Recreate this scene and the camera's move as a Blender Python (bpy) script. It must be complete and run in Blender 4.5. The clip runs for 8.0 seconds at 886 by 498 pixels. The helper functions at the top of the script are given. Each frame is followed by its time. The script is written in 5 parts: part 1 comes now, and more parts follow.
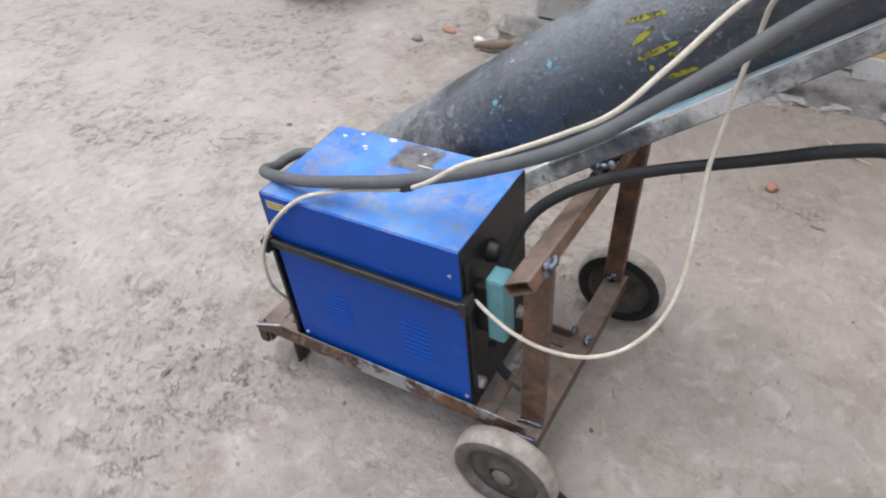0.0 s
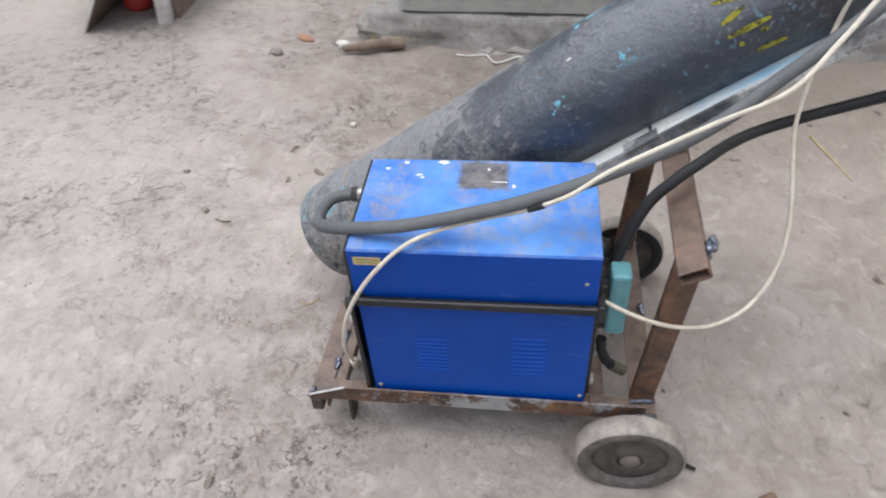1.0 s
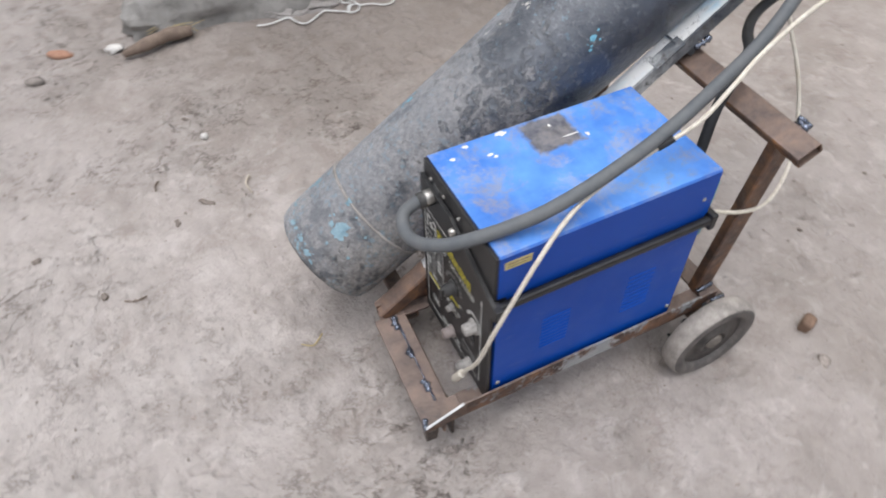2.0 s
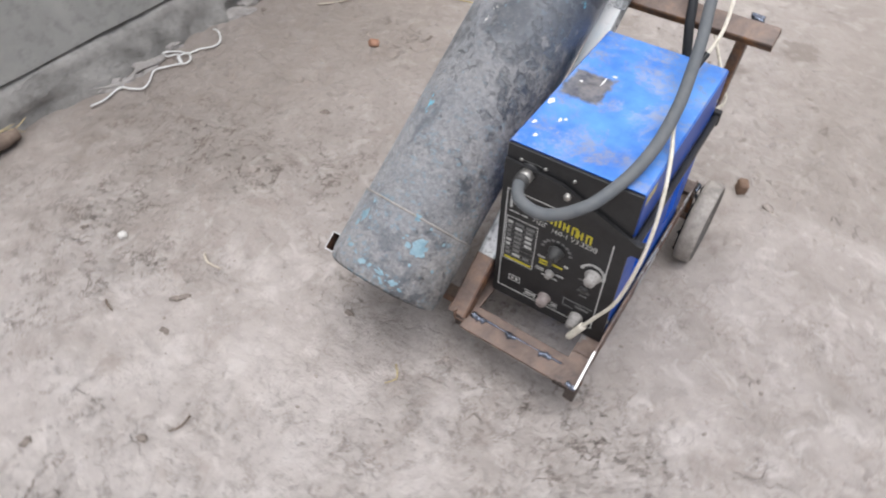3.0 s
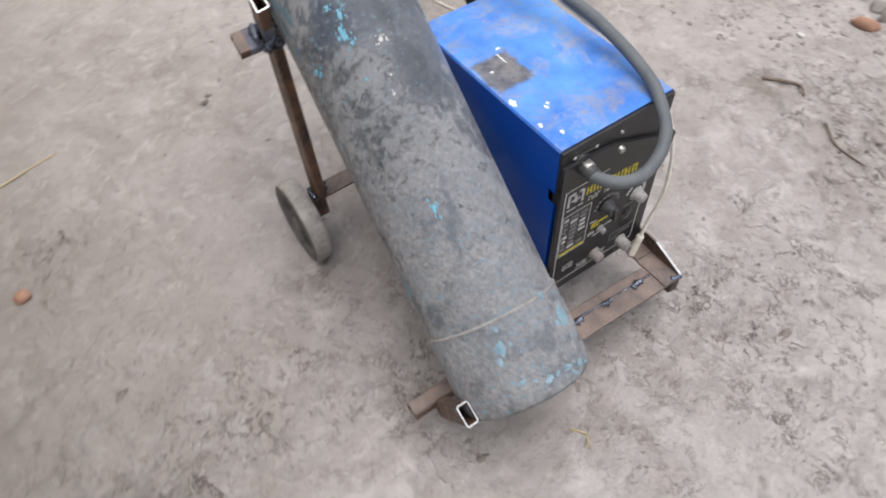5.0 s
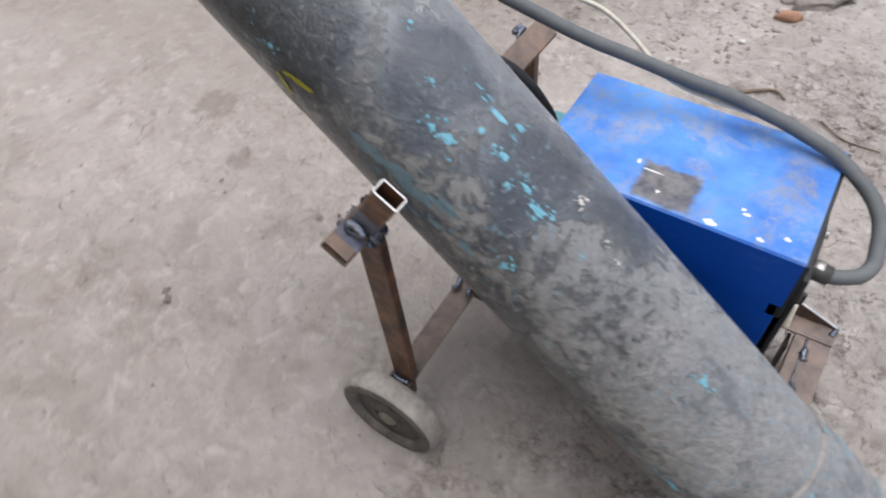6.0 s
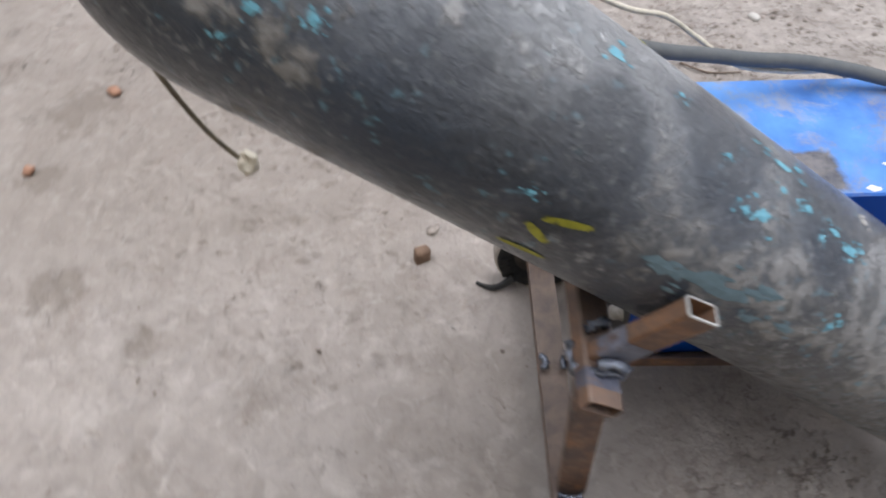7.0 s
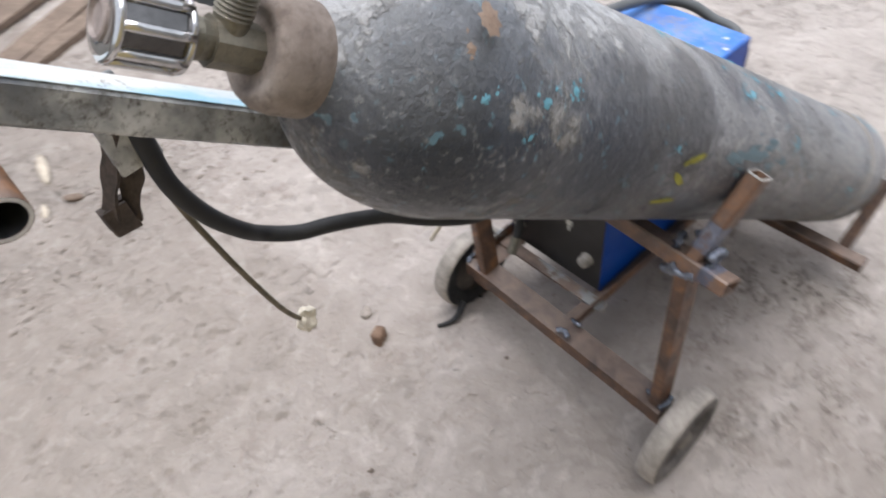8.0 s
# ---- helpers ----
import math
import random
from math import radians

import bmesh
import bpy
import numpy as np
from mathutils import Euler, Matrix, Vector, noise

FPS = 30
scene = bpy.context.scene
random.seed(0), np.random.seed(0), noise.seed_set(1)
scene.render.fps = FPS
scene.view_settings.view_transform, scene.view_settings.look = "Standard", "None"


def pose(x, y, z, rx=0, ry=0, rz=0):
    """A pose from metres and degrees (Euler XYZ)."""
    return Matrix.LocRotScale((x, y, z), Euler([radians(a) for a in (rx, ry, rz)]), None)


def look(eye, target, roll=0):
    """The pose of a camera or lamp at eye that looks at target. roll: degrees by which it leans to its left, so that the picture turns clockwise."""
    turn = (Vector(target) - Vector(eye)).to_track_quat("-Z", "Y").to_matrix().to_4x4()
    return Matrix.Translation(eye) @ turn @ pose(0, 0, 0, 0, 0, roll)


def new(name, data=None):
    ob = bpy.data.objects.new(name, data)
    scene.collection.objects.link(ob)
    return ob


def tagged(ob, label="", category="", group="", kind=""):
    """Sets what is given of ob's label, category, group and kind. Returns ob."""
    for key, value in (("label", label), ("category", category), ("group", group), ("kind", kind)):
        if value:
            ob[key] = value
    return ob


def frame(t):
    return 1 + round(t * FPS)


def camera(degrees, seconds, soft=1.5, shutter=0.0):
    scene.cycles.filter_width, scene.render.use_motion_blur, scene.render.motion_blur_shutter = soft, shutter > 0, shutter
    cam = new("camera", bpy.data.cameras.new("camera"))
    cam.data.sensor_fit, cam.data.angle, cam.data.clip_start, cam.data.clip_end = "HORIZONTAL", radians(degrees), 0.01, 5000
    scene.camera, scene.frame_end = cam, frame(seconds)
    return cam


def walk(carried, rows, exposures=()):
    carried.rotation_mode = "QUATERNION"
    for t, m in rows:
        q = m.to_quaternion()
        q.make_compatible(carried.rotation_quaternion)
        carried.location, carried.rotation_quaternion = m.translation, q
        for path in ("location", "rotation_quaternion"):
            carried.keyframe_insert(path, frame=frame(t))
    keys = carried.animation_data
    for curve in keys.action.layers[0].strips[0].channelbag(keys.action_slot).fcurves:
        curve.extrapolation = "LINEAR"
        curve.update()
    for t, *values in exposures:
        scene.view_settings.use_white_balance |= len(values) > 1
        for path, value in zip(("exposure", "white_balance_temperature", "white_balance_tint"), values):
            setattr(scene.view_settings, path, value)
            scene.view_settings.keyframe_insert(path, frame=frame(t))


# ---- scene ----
cam = camera(65.6, 8.0, soft=1.9, shutter=0.4)
PATH = [
    (0, (0.628, 0.743, 1.162), (-0.638, -0.055, -0.165), -4.0),
    (0.5, (0.695, 0.494, 1.164), (-0.696, -0.006, -0.183), -4.1),
    (1, (0.716, 0.239, 1.191), (-0.722, 0.042, -0.185), -2.0),
    (1.5, (0.578, -0.048, 1.17), (-0.76, 0.16, -0.302), -0.5),
    (1.7, (0.546, -0.155, 1.185), (-0.729, 0.198, -0.314), -0.6),
    (2.8, (0.229, -0.759, 1.169), (-0.589, 0.367, -0.268), 3.8),
    (3, (0.138, -0.796, 1.173), (-0.572, 0.353, -0.302), 2.1),
    (3.5, (-0.136, -0.931, 1.216), (-0.482, 0.35, -0.28), 0.4),
    (4, (-0.344, -0.847, 1.215), (-0.403, 0.529, -0.235), -4.9),
    (4.2, (-0.437, -0.773, 1.224), (-0.399, 0.562, -0.265), -7.0),
    (5.3, (-0.809, -0.378, 1.186), (-0.017, 0.593, -0.373), -5.2),
    (5.5, (-0.823, -0.241, 1.183), (0.037, 0.703, -0.356), -6.6),
    (6, (-0.885, 0.057, 1.18), (0.142, 0.822, -0.356), -6.3),
    (6.5, (-0.918, 0.363, 1.16), (0.299, 0.762, -0.376), -5.2),
    (7, (-0.807, 0.641, 1.14), (0.447, 0.682, -0.417), -4.2),
    (7.5, (-0.747, 0.867, 1.184), (0.587, 0.536, -0.269), -12.8),
    (8, (-0.703, 1.061, 1.235), (0.368, 0.311, -0.279), -10.7),
]
# The lens opens and closes a little as dark paint or pale soil fills the view.
EXPOSURES = ((0.0, 0.87), (0.5, 0.87), (1.5, 0.81), (3.0, 0.95), (3.5, 0.94), (4.0, 0.87), (5.5, 0.89), (6.0, 0.84), (7.0, 0.83), (7.5, 0.91), (8.0, 1.08))
walk(cam, [(t, look(eye, target, roll)) for t, eye, target, roll in PATH], EXPOSURES)

# ---- light ----
world = bpy.data.worlds.new("overcast_sky")
scene.world = world
world.use_nodes = True
wn, wl = world.node_tree.nodes, world.node_tree.links
sky = wn.new("ShaderNodeTexSky")
sky.sky_type, sky.sun_disc = "NISHITA", False
sky.sun_elevation, sky.sun_rotation = radians(82), radians(157)
sky.air_density, sky.dust_density, sky.ozone_density = 1.0, 3.0, 0.6
grey = wn.new("ShaderNodeHueSaturation")
grey.inputs["Saturation"].default_value = 0.3
wl.new(sky.outputs[0], grey.inputs["Color"])
wl.new(grey.outputs[0], wn["Background"].inputs[0])
wn["Background"].inputs[1].default_value = 0.125
sun = new("sun", bpy.data.lights.new("sun", "SUN"))
sun.data.energy, sun.data.angle, sun.data.color = 1.05, radians(62), (0.985, 0.99, 1.025)
sun.matrix_basis = look((-0.1, -0.1, 3.0), (-0.25, 0.25, 0.0))


# ---- materials ----
class Mat:
    """A node material with short ways to write its nodes."""

    def __init__(self, name, rough=0.6, metal=0.0, color=None, spec=0.5):
        self.m = bpy.data.materials.new(name)
        self.m.use_nodes = True
        self.n, self.l = self.m.node_tree.nodes, self.m.node_tree.links
        self.b = self.n["Principled BSDF"]
        self.b.inputs["Roughness"].default_value = rough
        self.b.inputs["Metallic"].default_value = metal
        self.b.inputs["Specular IOR Level"].default_value = spec
        self.coord = self.n.new("ShaderNodeTexCoord").outputs["Object"]
        if color:
            self.b.inputs["Base Color"].default_value = (*color, 1)

    def put(self, socket, value):
        if isinstance(value, bpy.types.NodeSocket):
            self.l.new(value, socket)
        elif isinstance(value, tuple) and len(value) == 3 and socket.type == "RGBA":
            socket.default_value = (*value, 1)
        else:
            socket.default_value = value

    def moved(self, scale=(1, 1, 1), turn=(0, 0, 0)):
        node = self.n.new("ShaderNodeMapping")
        self.l.new(self.coord, node.inputs[0])
        node.inputs["Scale"].default_value, node.inputs["Rotation"].default_value = scale, turn
        return node.outputs[0]

    def noise(self, scale, detail=4.0, rough=0.6, vec=None, twist=0.0):
        node = self.n.new("ShaderNodeTexNoise")
        self.l.new(vec or self.coord, node.inputs["Vector"])
        for key, value in (("Scale", scale), ("Detail", detail), ("Roughness", rough), ("Distortion", twist)):
            node.inputs[key].default_value = value
        return node.outputs["Fac"]

    def cells(self, scale, feature="F1", vec=None):
        node = self.n.new("ShaderNodeTexVoronoi")
        node.feature = feature
        self.l.new(vec or self.coord, node.inputs["Vector"])
        node.inputs["Scale"].default_value = scale
        return node.outputs["Distance"]

    def ramp(self, fac, *stops):
        node = self.n.new("ShaderNodeValToRGB")
        e = node.color_ramp.elements
        while len(e) < len(stops):
            e.new(0.5)
        for one, (at, c) in zip(e, stops):
            one.position = at
            one.color = (c, c, c, 1) if isinstance(c, (int, float)) else (*c, 1)
        self.l.new(fac, node.inputs[0])
        return node.outputs[0]

    def mix(self, fac, a, b, blend="MIX"):
        node = self.n.new("ShaderNodeMix")
        node.data_type, node.blend_type = "RGBA", blend
        self.put(node.inputs[0], fac)
        self.put(node.inputs[6], a)
        self.put(node.inputs[7], b)
        return node.outputs[2]

    def math(self, op, a, b=0.0):
        node = self.n.new("ShaderNodeMath")
        node.operation = op
        self.put(node.inputs[0], a)
        self.put(node.inputs[1], b)
        return node.outputs[0]

    def up(self, lo=0.3, hi=0.9):
        """How far the surface faces upwards: for settled dust and painted sky sheen."""
        geo = self.n.new("ShaderNodeNewGeometry")
        split = self.n.new("ShaderNodeSeparateXYZ")
        self.l.new(geo.outputs["Normal"], split.inputs[0])
        return self.ramp(split.outputs["Z"], (lo, 0), (hi, 1))

    def bump(self, height, strength=0.5, dist=0.002, then=None):
        node = self.n.new("ShaderNodeBump")
        node.inputs["Strength"].default_value, node.inputs["Distance"].default_value = strength, dist
        self.l.new(height, node.inputs["Height"])
        if then:
            self.l.new(then, node.inputs["Normal"])
        return node.outputs[0]

    def done(self, color=None, rough=None, normal=None, metal=None):
        for key, value in (("Base Color", color), ("Roughness", rough), ("Normal", normal), ("Metallic", metal)):
            if value is not None:
                self.put(self.b.inputs[key], value)
        return self.m


def make_dirt():
    a = Mat("dry_trodden_soil", 0.95, spec=0.12)
    place = a.n.new("ShaderNodeSeparateXYZ")
    a.l.new(a.coord, place.inputs[0])
    big, mid, fine = a.noise(1.3, 5, 0.6, twist=0.5), a.noise(7, 6, 0.62, twist=0.5), a.noise(60, 6, 0.7)
    base = a.ramp(mid, (0.3, (0.325, 0.288, 0.263)), (0.5, (0.405, 0.363, 0.336)), (0.68, (0.475, 0.432, 0.405)))
    base = a.mix(a.ramp(big, (0.35, 0), (0.68, 0.6)), base, (0.495, 0.452, 0.427))
    base = a.mix(a.ramp(a.noise(2.3, 4, 0.6), (0.52, 0), (0.7, 0.4)), base, (0.35, 0.305, 0.275))
    # Dusty pale blotches trodden smooth.
    base = a.mix(a.ramp(a.noise(15, 5, 0.6, twist=0.8), (0.54, 0), (0.66, 0.6)), base, (0.56, 0.517, 0.492))
    # Soil darker in the strip along the wall and at the back, paler in the open yard.
    strip = a.math("ADD", a.math("MULTIPLY", place.outputs["X"], -0.5), a.math("MULTIPLY", big, 0.5))
    base = a.mix(a.ramp(strip, (0.57, 0), (0.9, 0.6)), base, (0.235, 0.198, 0.174))
    back = a.math("MULTIPLY", a.ramp(a.math("ADD", place.outputs["Y"], a.math("MULTIPLY", big, 0.5)), (0.95, 0), (1.35, 1)), a.ramp(a.math("ADD", place.outputs["X"], a.math("MULTIPLY", mid, 0.3)), (0.0, 0), (0.4, 1)))
    base = a.mix(a.math("MULTIPLY", back, 0.45), base, (0.275, 0.238, 0.212))
    open_yard = a.math("ADD", a.math("MULTIPLY", place.outputs["Y"], -0.5), a.math("MULTIPLY", mid, 0.6))
    base = a.mix(a.ramp(open_yard, (0.35, 0), (0.75, 0.5)), base, (0.585, 0.542, 0.518))
    # A crust that has broken off in flakes, gathered in some stretches, with the shade under its lips painted in.
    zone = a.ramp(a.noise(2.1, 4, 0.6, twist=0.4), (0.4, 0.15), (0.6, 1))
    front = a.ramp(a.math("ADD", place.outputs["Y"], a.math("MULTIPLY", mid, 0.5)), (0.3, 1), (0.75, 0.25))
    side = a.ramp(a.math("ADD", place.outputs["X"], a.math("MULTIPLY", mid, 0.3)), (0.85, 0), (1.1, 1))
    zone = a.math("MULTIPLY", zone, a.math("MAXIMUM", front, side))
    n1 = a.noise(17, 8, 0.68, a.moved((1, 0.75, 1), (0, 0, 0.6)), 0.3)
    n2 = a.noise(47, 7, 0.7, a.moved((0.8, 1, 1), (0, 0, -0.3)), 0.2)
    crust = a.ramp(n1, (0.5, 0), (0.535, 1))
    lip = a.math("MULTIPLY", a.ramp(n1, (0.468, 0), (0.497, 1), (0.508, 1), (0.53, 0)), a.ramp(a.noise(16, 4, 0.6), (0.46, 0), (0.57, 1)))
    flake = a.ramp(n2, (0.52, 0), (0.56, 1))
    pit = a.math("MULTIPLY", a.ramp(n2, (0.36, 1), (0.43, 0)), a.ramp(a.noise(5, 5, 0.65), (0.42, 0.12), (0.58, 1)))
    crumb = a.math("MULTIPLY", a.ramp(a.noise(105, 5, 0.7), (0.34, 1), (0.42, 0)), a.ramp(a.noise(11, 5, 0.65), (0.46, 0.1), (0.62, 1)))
    # Shade below the lips and inside the pits, laid in as dark colour.
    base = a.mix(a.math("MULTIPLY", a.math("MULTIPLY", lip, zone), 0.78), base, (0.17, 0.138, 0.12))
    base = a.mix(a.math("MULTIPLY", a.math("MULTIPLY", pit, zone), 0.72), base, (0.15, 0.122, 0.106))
    base = a.mix(a.math("MULTIPLY", crumb, 0.38), base, (0.19, 0.158, 0.14))
    base = a.mix(a.math("MULTIPLY", a.ramp(fine, (0.62, 0), (0.72, 1)), 0.3), base, (0.66, 0.625, 0.6))
    scuff = a.math("MULTIPLY", a.ramp(a.noise(11, 8, 0.7, twist=0.5), (0.54, 0), (0.64, 0.5)), a.ramp(a.noise(2.6, 3, 0.5), (0.4, 0.2), (0.6, 1)))
    base = a.mix(scuff, base, (0.3, 0.25, 0.222))
    # Warped places, for cracks and stains with uneven edges.
    wob = a.n.new("ShaderNodeVectorMath")
    wob.operation = "ADD"
    a.l.new(a.coord, wob.inputs[0])
    warp = a.n.new("ShaderNodeTexNoise")
    a.l.new(a.coord, warp.inputs["Vector"])
    warp.inputs["Scale"].default_value = 17
    warp.inputs["Detail"].default_value = 5
    small = a.n.new("ShaderNodeVectorMath")
    small.operation = "SCALE"
    small.inputs["Scale"].default_value = 0.11
    a.l.new(warp.outputs["Color"], small.inputs[0])
    a.l.new(small.outputs[0], wob.inputs[1])
    # Stains where damp mud has dried.
    for x, y, r in ((0.655, 1.615, 0.1), (0.4, 1.622, 0.055), (0.05, 1.487, 0.06), (-0.082, 1.26, 0.035), (0.72, 0.24, 0.05), (0.829, 1.389, 0.06)):
        far = a.n.new("ShaderNodeVectorMath")
        far.operation = "DISTANCE"
        a.l.new(wob.outputs[0], far.inputs[0])
        far.inputs[1].default_value = (x + 0.05, y + 0.05, 0.05)
        stain = a.ramp(a.math("ADD", a.math("DIVIDE", far.outputs["Value"], r * 2), a.math("MULTIPLY", a.math("SUBTRACT", a.noise(20, 6, 0.7), 0.5), 1.6)), (0.3, 0.62), (0.6, 0))
        base = a.mix(stain, base, (0.24, 0.205, 0.18))
    # Short shrinkage cracks.
    crack = a.ramp(a.cells(9, "DISTANCE_TO_EDGE", wob.outputs[0]), (0.0, 1), (0.018, 0))
    crack = a.math("MULTIPLY", crack, a.ramp(a.noise(4.2, 6, 0.7), (0.555, 0), (0.63, 1)))
    base = a.mix(a.math("MULTIPLY", crack, 0.5), base, (0.15, 0.125, 0.112))
    h = a.math("ADD", a.math("MULTIPLY", a.noise(26, 8, 0.72, twist=0.6), 0.55), a.math("MULTIPLY", fine, 0.22))
    h = a.math("ADD", h, a.math("MULTIPLY", a.math("MULTIPLY", crust, zone), 0.07))
    h = a.math("ADD", h, a.math("MULTIPLY", a.math("MULTIPLY", flake, zone), 0.06))
    h = a.math("SUBTRACT", h, a.math("MULTIPLY", a.math("MAXIMUM", crack, a.math("MULTIPLY", pit, zone)), 0.2))
    return a.done(base, 0.95, a.bump(a.noise(170, 4, 0.65), 0.4, 0.003, a.bump(h, 1.0, 0.024)))


def make_cylinder_paint():
    a = Mat("worn_dusty_black_paint", 0.45, spec=0.6)
    split = a.n.new("ShaderNodeSeparateXYZ")
    a.l.new(a.coord, split.inputs[0])
    # How far up the bottle, from 0 at the foot seam to 1 at the shoulder.
    along = a.math("ADD", a.math("MULTIPLY", split.outputs["Y"], 0.787), a.math("MULTIPLY", split.outputs["Z"], 0.617))
    along = a.math("ADD", along, a.math("ADD", a.math("MULTIPLY", split.outputs["X"], 0.055), -0.154))
    geo = a.n.new("ShaderNodeNewGeometry")
    facing = a.n.new("ShaderNodeSeparateXYZ")
    a.l.new(geo.outputs["Normal"], facing.inputs[0])
    zone, torn, fine, mid = a.noise(5.5, 4, 0.6), a.noise(58, 7, 0.68, twist=0.15), a.noise(120, 5, 0.7), a.noise(16, 5, 0.62)
    patchy = a.math("ADD", a.math("ADD", a.math("MULTIPLY", torn, 0.68), a.math("MULTIPLY", mid, 0.22)), a.math("MULTIPLY", fine, 0.1))
    clean = a.ramp(a.noise(4, 4, 0.6), (0.4, (0.007, 0.014, 0.027)), (0.65, (0.016, 0.034, 0.068)))
    # Stretches where the old paint is still whole and shows dark blue-black.
    kept = None
    for x, y, z, r in ((-0.432, 0.85, 0.93, 0.08), (-0.42, 0.8, 0.975, 0.06), (-0.428, 0.89, 0.945, 0.065), (-0.405, 0.84, 1.01, 0.05), (-0.443, 0.66, 0.82, 0.08), (-0.434, 0.54, 0.785, 0.06), (-0.383, 0.41, 0.736, 0.06), (-0.388, 0.29, 0.643, 0.06), (-0.35, 0.2, 0.583, 0.04)):
        far = a.n.new("ShaderNodeVectorMath")
        far.operation = "DISTANCE"
        a.l.new(a.coord, far.inputs[0])
        far.inputs[1].default_value = (x, y, z)
        near = a.ramp(a.math("ADD", a.math("DIVIDE", far.outputs["Value"], r * 2), a.math("ADD", a.math("MULTIPLY", mid, 1.2), -0.6)), (0.3, 1), (0.66, 0))
        kept = a.math("MAXIMUM", kept, near) if kept else near
    # Torn paint caked with dust: thick at the foot and on the side towards the wall, thin on the side towards the yard.
    cover = a.ramp(along, (0.0, 1.0), (0.22, 0.85), (0.42, 0.55), (0.6, 0.4), (0.72, 0.38), (0.84, 0.52), (0.96, 0.66), (1.2, 0.75))
    yard_side = a.math("MULTIPLY", a.ramp(facing.outputs["X"], (0.1, 0), (0.6, 1)), a.ramp(along, (0.1, 0.1), (0.4, 0.6)))
    cover = a.math("SUBTRACT", a.math("ADD", cover, a.math("MULTIPLY", a.math("SUBTRACT", zone, 0.5), 0.5)), a.math("ADD", yard_side, a.math("MULTIPLY", kept, 1.1)))
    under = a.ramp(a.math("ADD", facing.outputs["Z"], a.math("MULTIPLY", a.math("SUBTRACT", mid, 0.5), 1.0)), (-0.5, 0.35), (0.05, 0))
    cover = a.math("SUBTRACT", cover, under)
    worn = a.ramp(a.math("ADD", patchy, a.math("MULTIPLY", cover, 0.24)), (0.568, 0), (0.645, 1))
    taupe = a.ramp(a.math("ADD", a.math("MULTIPLY", fine, 0.45), a.math("MULTIPLY", mid, 0.55)), (0.38, (0.13, 0.122, 0.118)), (0.6, (0.33, 0.309, 0.293)))
    color = a.mix(a.math("MULTIPLY", worn, 0.76), clean, taupe)
    # Thin film of dust, and small chips.
    film = a.math("MULTIPLY", a.ramp(a.noise(3.2, 4, 0.6), (0.42, 0.02), (0.68, 0.2)), a.ramp(torn, (0.4, 0.4), (0.56, 1)))
    color = a.mix(a.math("MULTIPLY", film, a.ramp(kept, (0, 1), (0.6, 0))), color, (0.19, 0.186, 0.186))
    neck_dust = a.math("MULTIPLY", a.ramp(a.math("ADD", along, a.math("MULTIPLY", mid, 0.12)), (1.1, 0), (1.24, 0.75)), a.ramp(facing.outputs["Z"], (-0.4, 0.35), (0.2, 1)))
    color = a.mix(neck_dust, color, (0.33, 0.315, 0.305))
    # Pale paint chips, with small glints off the flaking relief painted in alike.
    chips = a.math("MULTIPLY", a.ramp(a.noise(105, 4, 0.66), (0.585, 0), (0.63, 0.8)), a.ramp(a.noise(5, 3), (0.42, 0.2), (0.58, 1)))
    color = a.mix(a.math("MULTIPLY", a.math("MULTIPLY", chips, a.ramp(kept, (0, 1), (1, 0.45))), a.ramp(facing.outputs["X"], (0.1, 1), (0.6, 0.6))), color, (0.32, 0.33, 0.342))
    flecks = a.math("MULTIPLY", a.ramp(a.noise(82, 3, 0.55), (0.627, 0), (0.662, 1)), a.ramp(a.noise(6, 2), (0.46, 0), (0.58, 1)))
    color = a.mix(a.math("MULTIPLY", flecks, 0.62), color, (0.12, 0.28, 0.37))
    # Mud dried on the lower end, thinning out up the length, with faded blue paint in it.
    low = a.ramp(a.math("ADD", along, a.math("MULTIPLY", a.math("SUBTRACT", zone, 0.5), 0.5)), (0.02, 1), (0.42, 0))
    mud = a.math("MULTIPLY", low, a.ramp(a.math("ADD", a.math("MULTIPLY", a.noise(60, 6, 0.7), 0.55), a.math("MULTIPLY", mid, 0.45)), (0.42, 0.08), (0.55, 1)))
    color = a.mix(a.math("MULTIPLY", mud, 0.82), color, a.mix(a.ramp(a.noise(13, 5, 0.65), (0.42, 0), (0.58, 1)), a.ramp(fine, (0.34, (0.2, 0.187, 0.178)), (0.64, (0.38, 0.358, 0.342))), a.ramp(fine, (0.34, (0.15, 0.148, 0.15)), (0.64, (0.28, 0.278, 0.282)))))
    faded = a.math("MULTIPLY", low, a.ramp(a.math("ADD", a.math("MULTIPLY", a.noise(95, 4, 0.6), 0.7), a.math("MULTIPLY", a.noise(11, 3, 0.6), 0.3)), (0.55, 0), (0.6, 0.65)))
    color = a.mix(faded, color, (0.17, 0.27, 0.33))
    # Scars where the caked dust has come off the dark paint again.
    scar = a.math("MULTIPLY", a.ramp(a.math("ADD", a.math("MULTIPLY", a.noise(9, 5, 0.65, twist=0.4), 0.7), a.math("MULTIPLY", torn, 0.3)), (0.4, 1), (0.47, 0)), a.ramp(along, (0.45, 1), (0.75, 0.3)))
    color = a.mix(a.math("MULTIPLY", scar, 0.68), color, (0.035, 0.042, 0.055))
    # Fine dust on the upper side, with bluish sky sheen painted into its colour.
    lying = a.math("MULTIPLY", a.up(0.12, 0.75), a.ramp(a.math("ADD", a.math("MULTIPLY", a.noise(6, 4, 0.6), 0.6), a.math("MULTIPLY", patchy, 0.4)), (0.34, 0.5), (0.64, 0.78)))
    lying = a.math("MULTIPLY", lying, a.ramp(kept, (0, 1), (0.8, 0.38)))
